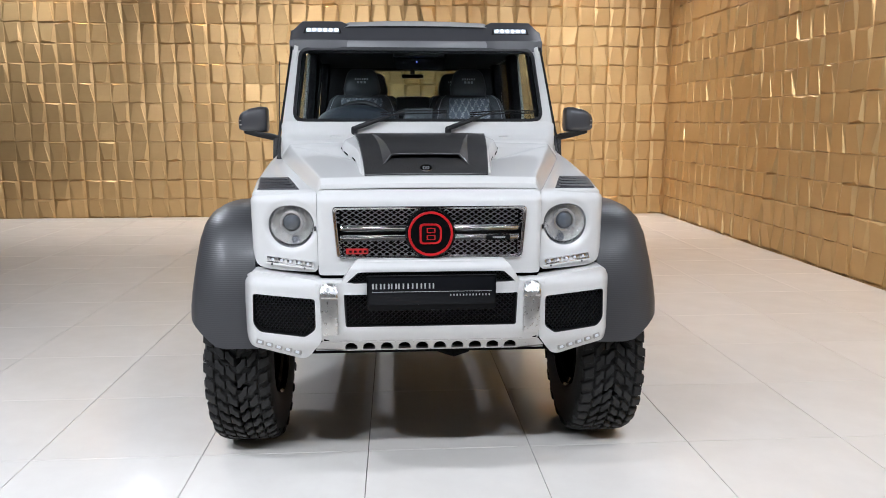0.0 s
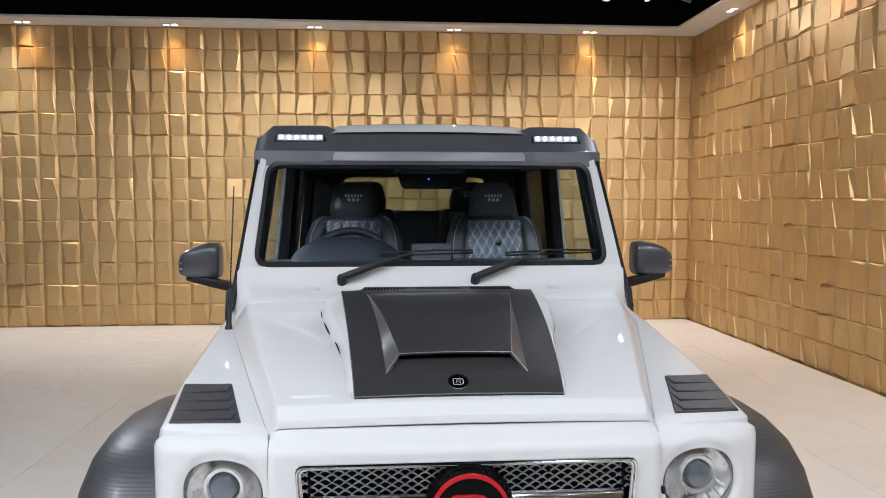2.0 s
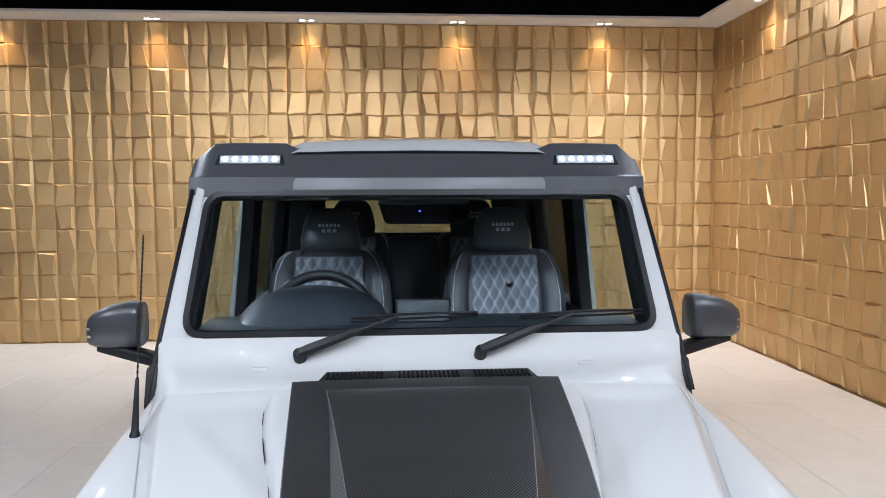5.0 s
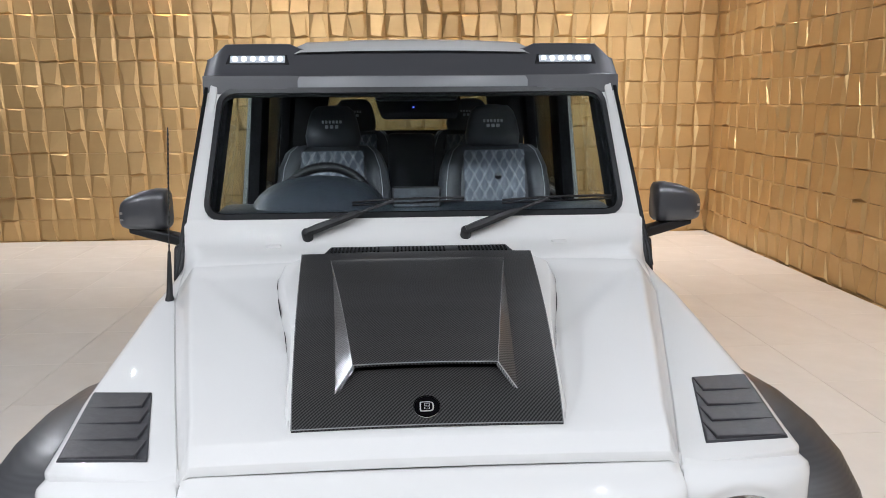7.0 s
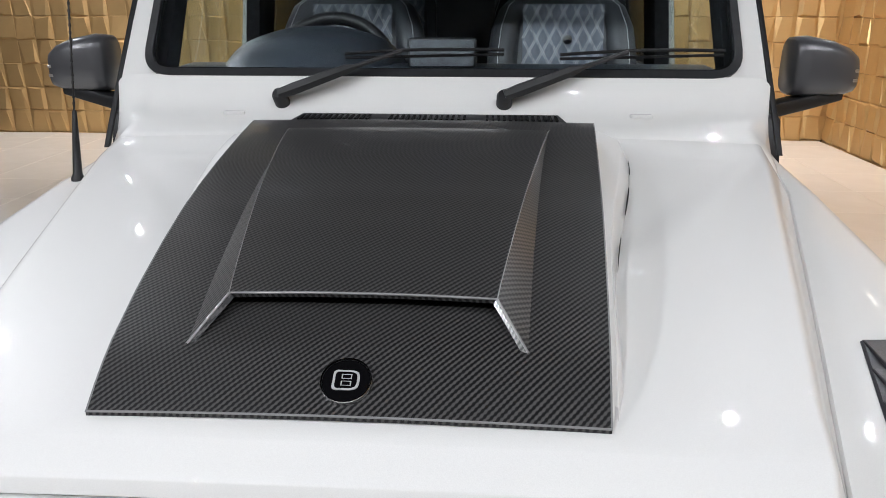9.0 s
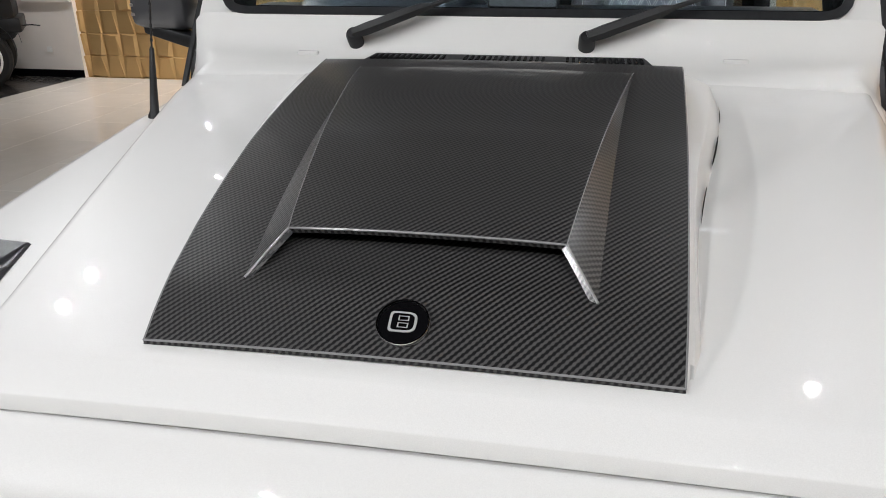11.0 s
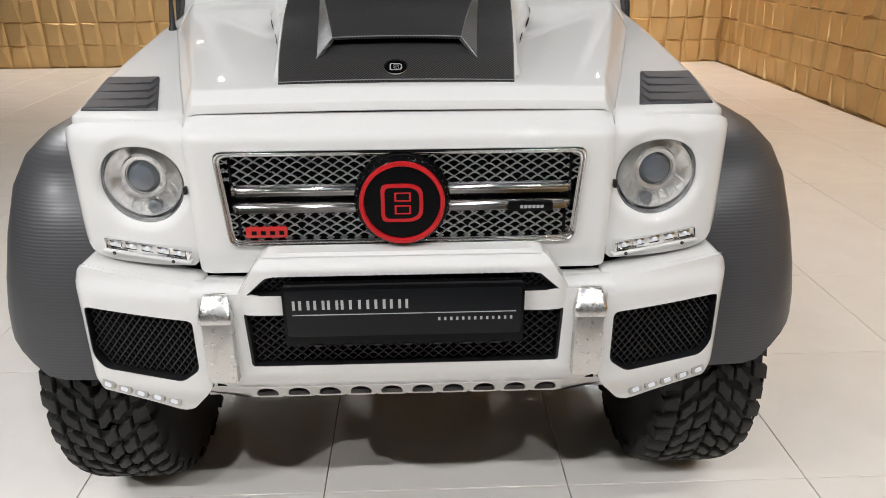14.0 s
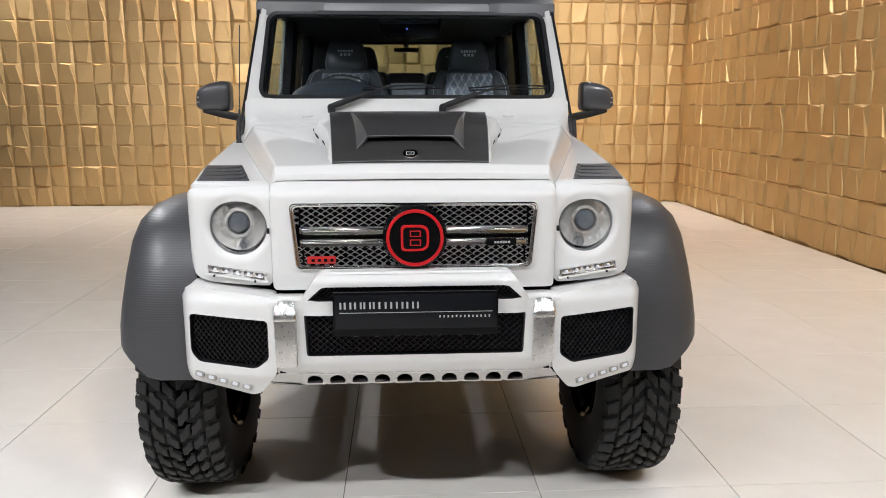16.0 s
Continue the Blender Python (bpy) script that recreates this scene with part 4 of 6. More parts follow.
def bumper_corner(s):
    outer = [(0.462, 0.952), (0.745, 0.985), (0.792, 0.93), (0.806, 0.83), (0.80, 0.745), (0.815, 0.735), (0.79, 0.665), (0.545, 0.612), (0.515, 0.62), (0.455, 0.7)]
    hole = [(0.480, 0.878), (0.744, 0.892), (0.747, 0.762), (0.72, 0.728), (0.524, 0.714), (0.480, 0.748)]
    outer, hole = [(s * x, z) for x, z in outer], round_poly([(s * x, z) for x, z in hole], 0.014)
    c = (s * 0.605, 0.80)
    bm = holed(bmesh.new(), round_poly(outer, 0.016), hole, c, corner_y, 288, 7, 0.006, 0.10)
    corner = part("bumper_corner", bm, WHITE, truck, "white bumper corner with a meshed intake", smooth=42)
    test = within(hole)
    # black sheet in place of the shade behind the corner mesh
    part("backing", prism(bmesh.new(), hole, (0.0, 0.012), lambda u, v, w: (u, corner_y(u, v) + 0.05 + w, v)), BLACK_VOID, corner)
    net = lattice(bmesh.new(), test, *sorted((s * 0.47, s * 0.755)), 0.705, 0.905, 0.0175, 0.0225, 0, 0.0021, 0.014, lambda x, z: corner_y(x, z) + 0.022)
    part("mesh", net, MESH_BLACK, corner, "black honeycomb mesh", smooth=60)
    liner(hole, corner_y, corner)
    # five diodes along the lower lip
    for k in range(5):
        t = k / 4
        x, z = 0.563 + 0.157 * t, 0.643 + 0.042 * t
        m = Matrix.Translation((s * x, corner_y(x, z) - 0.004, z)) @ Matrix.Rotation(radians(-15 * s), 4, "Y") @ Matrix.Rotation(radians(14 * s), 4, "Z")
        lampy = part("marker_light", prism(bmesh.new(), rounded(-0.016, 0.016, -0.0105, 0.0105, 0.003, 3), (0.0, 0.02), lambda u, v, w: tuple(m @ Vector((u, w, v)))), BRUSHED, corner)
        part("diode", prism(bmesh.new(), rounded(-0.0085, 0.0085, -0.0052, 0.0052, 0.003, 3), (-0.0025, 0.01), lambda u, v, w: tuple(m @ Vector((u, w, v)))), LED_DIM, lampy, "glowing white diode")
    # top of the corner, running back under the lamp panel
    bm = bmesh.new()
    rows = []
    for k in range(9):
        x = 0.455 + 0.325 * k / 8
        z = fit_line(x, ((0.45, 0.951), (0.74, 0.984), (0.8, 0.94)))
        y, e = corner_y(x, z) + 0.006, 1 - 0.92 * smooth(0.57, 0.68, x)
        rows.append([(s * x, y + 0.006, z - 0.004), (s * x, y + 0.006 + 0.014 * e, z + 0.001), (s * x, y + 0.006 + 0.032 * e, z - 0.002), (s * x, y + 0.006 + 0.042 * e, z - 0.012), (s * x, y + 0.006 + 0.046 * e, z - 0.06), (s * x, 0.30, z - 0.08)])
    loft(bm, rows)
    part("bumper_top", bm, WHITE, corner, smooth=40)


both(bumper_corner)


def bumper_centre():
    bm = bmesh.new()
    # beam with an opening for the lower grille
    outer = [(-0.47, 0.945), (-0.47, 0.70), (-0.44, 0.686), (0.44, 0.686), (0.47, 0.70), (0.47, 0.945)]
    hole = round_poly([(-0.362, 0.898), (-0.356, 0.757), (0.356, 0.757), (0.362, 0.898)], 0.008)
    yf = lambda x, z: 0.026 + 0.008 * smooth(0.38, 0.46, abs(x)) + 0.02 * smooth(0.74, 0.69, z)
    holed(bm, round_poly(outer, 0.008), hole, (0, 0.83), yf, 400, 5, 0.006, 0.10)
    beam = part("bumper_beam", bm, WHITE, truck, "white bumper beam with a meshed lower grille", smooth=42)
    # shade behind the lower grille, painted as a black sheet
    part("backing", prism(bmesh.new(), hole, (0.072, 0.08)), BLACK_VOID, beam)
    part("mesh", lattice(bmesh.new(), within(hole), -0.37, 0.37, 0.752, 0.9, 0.0235, 0.0205, 0.044, 0.0023, 0.014), MESH_BLACK, beam, "black diamond mesh", smooth=60)
    liner(hole, yf, beam)
    # bridge above the plate
    outer = round_poly([(-0.385, 0.925), (-0.322, 1.022), (-0.30, 1.035), (0.30, 1.035), (0.322, 1.022), (0.385, 0.925), (0.385, 0.898), (-0.385, 0.898)], 0.012)
    hole = round_poly([(-0.352, 0.945), (-0.300, 0.992), (0.300, 0.992), (0.352, 0.945)], 0.006)
    yb = lambda x, z: 0.012 + 0.03 * smooth(0.34, 0.39, abs(x)) + 0.035 * smooth(1.005, 1.04, z)
    bm = holed(bmesh.new(), outer, hole, (0, 0.965), yb, 400, 6, 0.006, 0.09)
    bridge = part("bumper_bridge", bm, WHITE, truck, "white raised bridge over the number plate", smooth=42)
    # black sheet for the shade within the bridge opening
    part("backing", prism(bmesh.new(), hole, (0.058, 0.066)), BLACK_VOID, bridge)
    liner(hole, yb, bridge)
    part("mesh", lattice(bmesh.new(), within(hole), -0.36, 0.36, 0.94, 1.0, 0.0175, 0.0155, 0.04, 0.002, 0.01), MESH_BLACK, bridge, "black mesh", smooth=60)
    rows = [[(x, y, z) for x in (-0.31, -0.1, 0.1, 0.31)] for y, z in ((0.034, 1.028), (0.06, 1.032), (0.12, 1.02), (0.2, 1.0))]
    bm = bmesh.new()
    loft(bm, rows)
    part("bridge_top", bm, WHITE, bridge)

    # number plate in its holder, the lettering as bars
    holder = part("number_plate", prism(bmesh.new(), rounded(-0.264, 0.264, 0.838, 0.982, 0.006, 3), (-0.022, 0.012)), BLACK_GLOSS, truck, "black show plate with silver bars", 0.004)
    part("plate_face", prism(bmesh.new(), rounded(-0.257, 0.257, 0.862, 0.975, 0.005, 3), (-0.0245, -0.02)), PLATE, holder, "", 0.0008)
    x = -0.243
    for w in (0.021, 0.022, 0.019, 0.019, 0.027, 0.025, 0.023, 0.023):
        for a in (x + 0.001, x + w - 0.0065):
            part("bar", box(bmesh.new(), a, a + 0.006, -0.0255, -0.024, 0.929, 0.951), SILVER_PRINT, holder)
        x += w + 0.0105
    part("line", box(bmesh.new(), -0.243, 0.245, -0.0255, -0.024, 0.9155, 0.9175), SILVER_PRINT, holder)
    for k in range(13):
        a = 0.073 + 0.0132 * k
        part("bar", box(bmesh.new(), a + 0.001, a + 0.006, -0.0255, -0.024, 0.8975, 0.905), SILVER_PRINT, holder)
    for k in range(7):
        a = -0.2 + 0.066 * k
        part("clip", box(bmesh.new(), a, a + 0.016, -0.0245, -0.012, 0.8365, 0.8405), PLASTIC, holder)


bumper_centre()


def overrider(s):
    x0, x1 = s * 0.386, s * 0.454
    x0, x1 = min(x0, x1), max(x0, x1)
    body = part("overrider", prism(bmesh.new(), rounded(x0, x1, 0.728, 0.90, 0.004, 2), (0.004, 0.05)), POST, truck, "satin steel bumper post with a chrome cap", 0.003)
    bm = bmesh.new()
    mx = (x0 + x1) / 2
    rows = []
    for e, y, z, back in ((0.001, 0.0, 0.884, 0.06), (0.0025, -0.005, 0.886, 0.06), (0.0025, -0.006, 0.892, 0.06), (0.0015, -0.004, 0.904, 0.06), (0.001, -0.002, 0.908, 0.06), (-0.004, 0.010, 0.930, 0.06), (-0.008, 0.023, 0.943, 0.06), (-0.012, 0.030, 0.945, 0.06)):
        rows.append([(x0 - e, y + 0.004, z), (x0 - e + 0.006, y, z), (x1 + e - 0.006, y, z), (x1 + e, y + 0.004, z), (x1 + e, back, z), (x0 - e, back, z)])
    loft(bm, rows, True, True)
    part("cap", bm, POST_CAP, body, "bright chrome cap", smooth=24)
    # white saddle of the bumper behind and above the post
    bm = bmesh.new()
    rows = []
    for k in range(9):
        x = 0.366 + 0.112 * k / 8
        z = 0.948 + 0.004 * k / 8
        rows.append([(s * x, 0.036, 0.885), (s * x, 0.031, z - 0.03), (s * x, 0.030, z - 0.016), (s * x, 0.034, z - 0.005), (s * x, 0.042, z), (s * x, 0.085, z + 0.003), (s * x, 0.097, z - 0.004), (s * x, 0.10, z - 0.06)])
    loft(bm, rows)
    part("bumper_saddle", bm, WHITE, truck, smooth=50)


both(overrider)


def skid_plate():
    """A polished plate under the bumper with a row of round holes, its foot drawn back."""
    def place(u, v):
        t = (0.694 - v) / 0.055
        return (u, 0.042 + 0.035 * t + 0.03 * smooth(0.40, 0.48, abs(u)), v)
    bm = bmesh.new()
    cells = 10
    x0, pitch = -0.3375, 0.075
    for k in range(cells):
        cx, cz, r, n = x0 + pitch * k, 0.656, 0.026, 24
        sq = [(cx - pitch / 2, 0.694), (cx - pitch / 2, 0.640), (cx + pitch / 2, 0.640), (cx + pitch / 2, 0.694)]
        o = around(sq, (cx, cz), n, 0.6)
        i = [(cx + r * math.cos(0.6 + 6.2831853 * j / n), max(0.6465, cz + r * math.sin(0.6 + 6.2831853 * j / n))) for j in range(n)]
        loft(bm, [[place(*p) for p in o], [place(*p) for p in i], [tuple(Vector(place(*p)) + Vector((0, 0.012, 0.004))) for p in i]], True)
    for s in (-1, 1):
        e = s * 0.375
        loft(bm, [[place(e, 0.694), place(e, 0.64)], [place(s * 0.44, 0.694), place(s * 0.455, 0.64)], [place(s * 0.452, 0.692), place(s * 0.492, 0.645)]])
    foot = [[place(-0.49 + 0.98 * k / 20, 0.640) for k in range(21)], [(-0.49 + 0.98 * k / 20, 0.105, 0.632) for k in range(21)], [(-0.49 + 0.98 * k / 20, 0.26, 0.628) for k in range(21)]]
    loft(bm, foot)
    plate = part("skid_plate", bm, BRUSHED, truck, "polished steel skid plate with a row of holes", smooth=30)
    # black sheet painting the shade seen through the holes
    part("backing", prism(bmesh.new(), [(-0.45, 0.69), (-0.47, 0.645), (0.47, 0.645), (0.45, 0.69)], (0.115, 0.125)), BLACK_VOID, plate, "black sheet standing for the shade behind the holes")
    part("shadow_gap", box(bmesh.new(), -0.45, 0.45, 0.05, 0.16, 0.692, 0.7), BLACK_VOID, plate)


skid_plate()


# ---- wheels ----
def tyre_mesh():
    R, W = 0.47, 0.165
    bm = bmesh.new()
    prof = [(0.235, -0.135), (0.26, -0.155), (0.32, -0.172), (0.38, -0.174), (0.425, -0.168), (0.445, -0.155), (0.452, -0.12), (0.455, 0),
            (0.452, 0.12), (0.445, 0.155), (0.425, 0.168), (0.38, 0.174), (0.32, 0.172), (0.26, 0.155), (0.235, 0.135), (0.225, 0.12), (0.225, -0.12), (0.235, -0.135)]
    m = Matrix.Rotation(radians(90), 4, "Y")
    lathe(bm, prof, m, 72)
    crown = [v for v in bm.verts if abs(v.co.x) < 0.001]
    crown.sort(key=lambda v: math.atan2(-v.co.y, v.co.z) % 6.2831853)
    rims = {s: sorted([v for v in bm.verts if abs(v.co.x - s * 0.155) < 0.001 and v.co.yz.length > 0.4], key=lambda v: math.atan2(-v.co.y, v.co.z) % 6.2831853) for s in (-1, 1)}

    def root(v, ring):
        k = int((math.atan2(-v.co.y, v.co.z) % 6.2831853) / 6.2831853 * 72) % 72
        bm.faces.new((v, ring[k], ring[(k + 1) % 72]))

    def lug(pts, r0, r1, a0):
        """A block on the tread: pts (across x, along angle in metres)."""
        mid = sum(p[0] for p in pts) / len(pts)
        pts = [(x, a * 0.54 + 0.45 * (abs(x) - abs(mid))) for x, a in pts]
        n = len(pts)
        rows = []
        for r, k in ((r0, 1.0), (r1 - 0.006, 0.96), (r1 - 0.0018, 0.88), (r1, 0.74)):
            cx, ca = sum(p[0] for p in pts) / n, sum(p[1] for p in pts) / n
            row = []
            for x, a in pts:
                x, a = cx + (x - cx) * k, ca + (a - ca) * k
                rr = r - 0.9 * max(0, abs(x) - 0.115) ** 2 * 6
                t = a0 + a / R
                row.append((x, -rr * math.sin(t), rr * math.cos(t)))
            rows.append(row)
        made = loft(bm, rows, True)
        bm.faces.new(made[-1])
        foot = min(made[0], key=lambda v: abs(v.co.x))
        root(foot, crown if abs(foot.co.x) < 0.06 else rims[1 if foot.co.x > 0 else -1])

    N = 42
    for k in range(N):
        a = 6.2831853 * k / N
        p = 6.2831853 * R / N
        for s in (-1, 1):
            off = 0.0 if s > 0 else p * 0.9
            for c, o2 in ((s * 0.029, 0.0), (s * 0.083, p * 0.8)):
                lug([(c - s * 0.026, off + o2 - 0.050), (c - s * 0.006, off + o2 - 0.058), (c + s * 0.002, off + o2 - 0.040), (c + s * 0.025, off + o2 - 0.026), (c + s * 0.025, off + o2 + 0.050), (c + s * 0.006, off + o2 + 0.060), (c - s * 0.004, off + o2 + 0.034), (c - s * 0.026, off + o2 + 0.022)], 0.448, 0.471, a)
            long = 0.176 if k % 2 else 0.168
            lug([(s * 0.115, off - 0.046), (s * 0.135, off - 0.052), (s * long, off - 0.05), (s * long, off + 0.03), (s * 0.140, off + 0.034), (s * 0.130, off + 0.05), (s * 0.115, off + 0.042)], 0.444, 0.469, a + 0.2 * p / R)
            if k % 2 == 0:
                block = loft(bm, [[(s * 0.168, -0.445 * math.sin(a + d), 0.445 * math.cos(a + d)) for d in (-0.04, 0.04)], [(s * 0.181, -0.42 * math.sin(a + d), 0.42 * math.cos(a + d)) for d in (-0.04, 0.04)],
                          [(s * 0.178, -0.39 * math.sin(a + d), 0.39 * math.cos(a + d)) for d in (-0.03, 0.03)]])
                root(block[0][0], rims[s])
    bmesh.ops.scale(bm, vec=(0.86, 1, 1), verts=bm.verts)
    return link_mesh("tyre", bm, TYRE, 30)


TYRE_MESH = tyre_mesh()


def rim_mesh():
    bm = bmesh.new()
    m = Matrix.Rotation(radians(90), 4, "Y")
    lathe(bm, [(0.232, -0.13), (0.245, -0.14), (0.24, -0.12), (0.21, -0.1), (0.205, 0.1), (0.24, 0.12), (0.245, 0.14), (0.232, 0.13), (0.22, 0.11), (0.215, -0.1)], m, 48)
    lathe(bm, [(0.001, 0.09), (0.05, 0.09), (0.06, 0.075), (0.062, 0.02), (0.001, 0.02)], m, 24)
    for k in range(8):
        a = 6.2831853 * k / 8
        d, o = Vector((0, math.cos(a), math.sin(a))), Vector((0, -math.sin(a), math.cos(a)))
        loft(bm, [[d * 0.05 + o * 0.026 + Vector((x, 0, 0)) for x in (0.04, 0.085)] + [d * 0.05 - o * 0.026 + Vector((x, 0, 0)) for x in (0.085, 0.04)],
                  [d * 0.215 + o * 0.016 + Vector((x, 0, 0)) for x in (0.06, 0.1)] + [d * 0.215 - o * 0.016 + Vector((x, 0, 0)) for x in (0.1, 0.06)]], True, True)
    return link_mesh("rim", bm, BLACK_GLOSS, 35)


RIM_MESH = rim_mesh()
AXLES = (0.745, 3.85, 4.95)
for y in AXLES:
    for s in (-1, 1):
        wheel = new("wheel", TYRE_MESH)
        wheel.parent = truck
        wheel.name = "tyre"
        wheel.location, wheel.rotation_euler = (s * 0.872, y, 0.468), (radians(7 * s + y * 40), 0, 0 if s > 0 else math.pi)
        tagged(wheel, "coarse-lugged black mud tyre on a black alloy rim")
        rim = new("rim", RIM_MESH)
        rim.parent = wheel
    bm = tube(bmesh.new(), ((-0.75, y, 0.47), (0.75, y, 0.47)), 0.055, 14)
    lathe(bm, [(0.001, -0.1), (0.06, -0.08), (0.085, 0), (0.06, 0.08), (0.001, 0.1)], Matrix.Translation((0.15, y, 0.47)) @ Matrix.Rotation(radians(90), 4, "Y"), 18)
    part("axle", bm, BLACK_VOID, truck, "black beam axle")


def flare(s, yc, first=True):
    """A wide wheel-arch flare: an arch of section points, rounded outwards."""
    inner = [(-0.53, 0.612), (-0.52, 0.72), (-0.50, 0.86), (-0.46, 1.0), (-0.39, 1.12), (-0.29, 1.185), (-0.14, 1.215), (0.05, 1.22), (0.25, 1.20), (0.42, 1.12), (0.53, 0.98), (0.58, 0.8), (0.6, 0.62)]
    base = 0.70 if first else 0.78
    rows = []
    vs = [0, 0.15, 0.3, 0.45, 0.58, 0.7, 0.8, 0.88, 0.94, 0.98, 1.0]
    for dy, z in inner:
        row = []
        for v in vs:
            x = 0.752 + fit_line(z, ((0.6, 0.328), (0.8, 0.328), (1.22, 0.285))) * v
            ins = 0.207 * (1 - math.sqrt(max(0, 1 - v ** 3.6)))
            ky = 1 - ins / 0.62 * 1.05
            zz = 0.55 + (z - 0.55) * (1 - 0.62 * ins) + (0.125 * max(0, (v - 0.55) / 0.45) * max(0, (0.9 - z) / 0.3) if dy < 0 else 0)
            row.append((s * x, yc + dy * ky, zz))
        row.append((row[-1][0] + s * 0.002, yc + dy * 0.62, 0.55 + (row[-1][2] - 0.55) * 0.97))
        row.append((row[-1][0] - s * 0.014, yc + dy * 0.6, 0.55 + (row[-1][2] - 0.55) * 0.95))
        rows.append(row)
    bm = bmesh.new()
    loft(bm, rows)
    bmesh.ops.solidify(bm, geom=bm.faces[:], thickness=0.006)
    return part("wheel_arch_flare", bm, FLARE_GREY, truck, "wide grey ribbed carbon wheel-arch flare", smooth=40)


both(lambda s: flare(s, AXLES[0]))
both(lambda s: (flare(s, 3.85, False), flare(s, 4.95, False)))


def wheel_well(s):
    """Dark liner inside the arch."""
    bm = bmesh.new()
    rows = []
    for k in range(13):
        a = math.pi * k / 12
        rows.append([(s * x, AXLES[0] - 0.49 * math.cos(a), 0.6 + 0.56 * math.sin(a)) for x in (0.6, 0.76, 0.93)])
    loft(bm, rows)
    part("wheel_well", bm, BLACK_VOID, truck)


both(wheel_well)


# ---- cab ----
def cowl():
    bm = bmesh.new()
    rows = []
    for y, z in ((1.2, 1.42), (1.225, 1.474), (1.245, 1.486), (1.3, 1.497), (1.352, 1.511), (1.374, 1.529), (1.387, 1.557), (1.3915, 1.573), (1.4, 1.60)):
        w = 0.772 + (y - 1.2) * 0.12
        k = smooth(1.4, 1.3, y)
        d, i = 0.02 + 0.045 * k, 0.02 + 0.038 * k
        half = [(w, y, z - 0.12), (w, y, z - d), (w - 0.3 * i, y, z - 0.6 * d), (w - i, y, z - 0.002), (w - i - 0.02, y, z), (0.3, y, z + 0.002)]
        rows.append([(-a, b, c) for a, b, c in half] + half[::-1])
    loft(bm, rows)
    base = part("cowl", bm, WHITE, truck, smooth=45)
    for s in (-1, 1):
        part("washer_nozzle", box(bmesh.new(), s * 0.49 - 0.026, s * 0.49 + 0.026, 1.343, 1.359, 1.509, 1.518), WHITE, base, "", 0.003)
    part("seam", box(bmesh.new(), -0.74, 0.74, 1.372, 1.3735, 1.5255, 1.5265), PLASTER, base)


cowl()

SLOPE_Y, SLOPE_Z = 0.265, 0.435
SLOPE_L = math.hypot(SLOPE_Y, SLOPE_Z)


def screen(u, v, w):
    """u across, v up the windscreen's slope (0 at its foot), w metres out of it."""
    ny, nz = -SLOPE_Z / SLOPE_L, SLOPE_Y / SLOPE_L
    return (u, 1.408 + v * SLOPE_Y / SLOPE_L + w * ny, 1.594 + v * SLOPE_Z / SLOPE_L + w * nz)


def plane_ring(bm, outer, inner, centre, depths, n=128):
    """A frame in the windscreen's plane; depths: (outer foot, outer top, inner top, inner foot)."""
    o, i = outer, inner
    loft(bm, [[screen(*p, depths[0]) for p in o], [screen(*p, depths[1]) for p in o], [screen(*p, depths[2]) for p in i], [screen(*p, depths[3]) for p in i]], True)
    return bm


def windscreen():
    L = SLOPE_L
    c = (0, L / 2)
    edge = round_poly([(-0.79, -0.028), (0.79, -0.028), (0.757, L + 0.016), (-0.757, L + 0.016)], 0.004, 6)
    outer = round_poly([(-0.734, -0.002), (0.734, -0.002), (0.712, L + 0.01), (-0.712, L + 0.01)], 0.075, 6)
    inner = round_poly([(-0.718, 0.020), (0.718, 0.020), (0.698, L - 0.010), (-0.698, L - 0.010)], 0.058, 6)
    part("windscreen_frame", plane_ring(bmesh.new(), edge, outer, c, (-0.05, 0.0, 0.0, -0.03)), WHITE, truck, "white windscreen surround", smooth=40)
    part("windscreen_seal", plane_ring(bmesh.new(), [(x * 1.002, z) for x, z in outer], inner, c, (-0.02, 0.012, 0.008, -0.015)), SCREEN_SEAL, truck, "dark grey rubber windscreen seal", smooth=40)
    part("frit", plane_ring(bmesh.new(), inner, round_poly([(-0.711, 0.029), (0.711, 0.029), (0.691, L - 0.02), (-0.691, L - 0.02)], 0.05, 6), c, (-0.011, -0.008, -0.008, -0.011)), BLACK_VOID, truck)
    pane = part("windscreen", prism(bmesh.new(), inner, (-0.006, -0.001), screen), GLASS, truck, "clear flat windscreen", smooth=0)
    pane.visible_shadow = False


windscreen()


def side_x(z):
    return 0.808 - 0.062 * max(0, (z - 1.5) / 0.55)


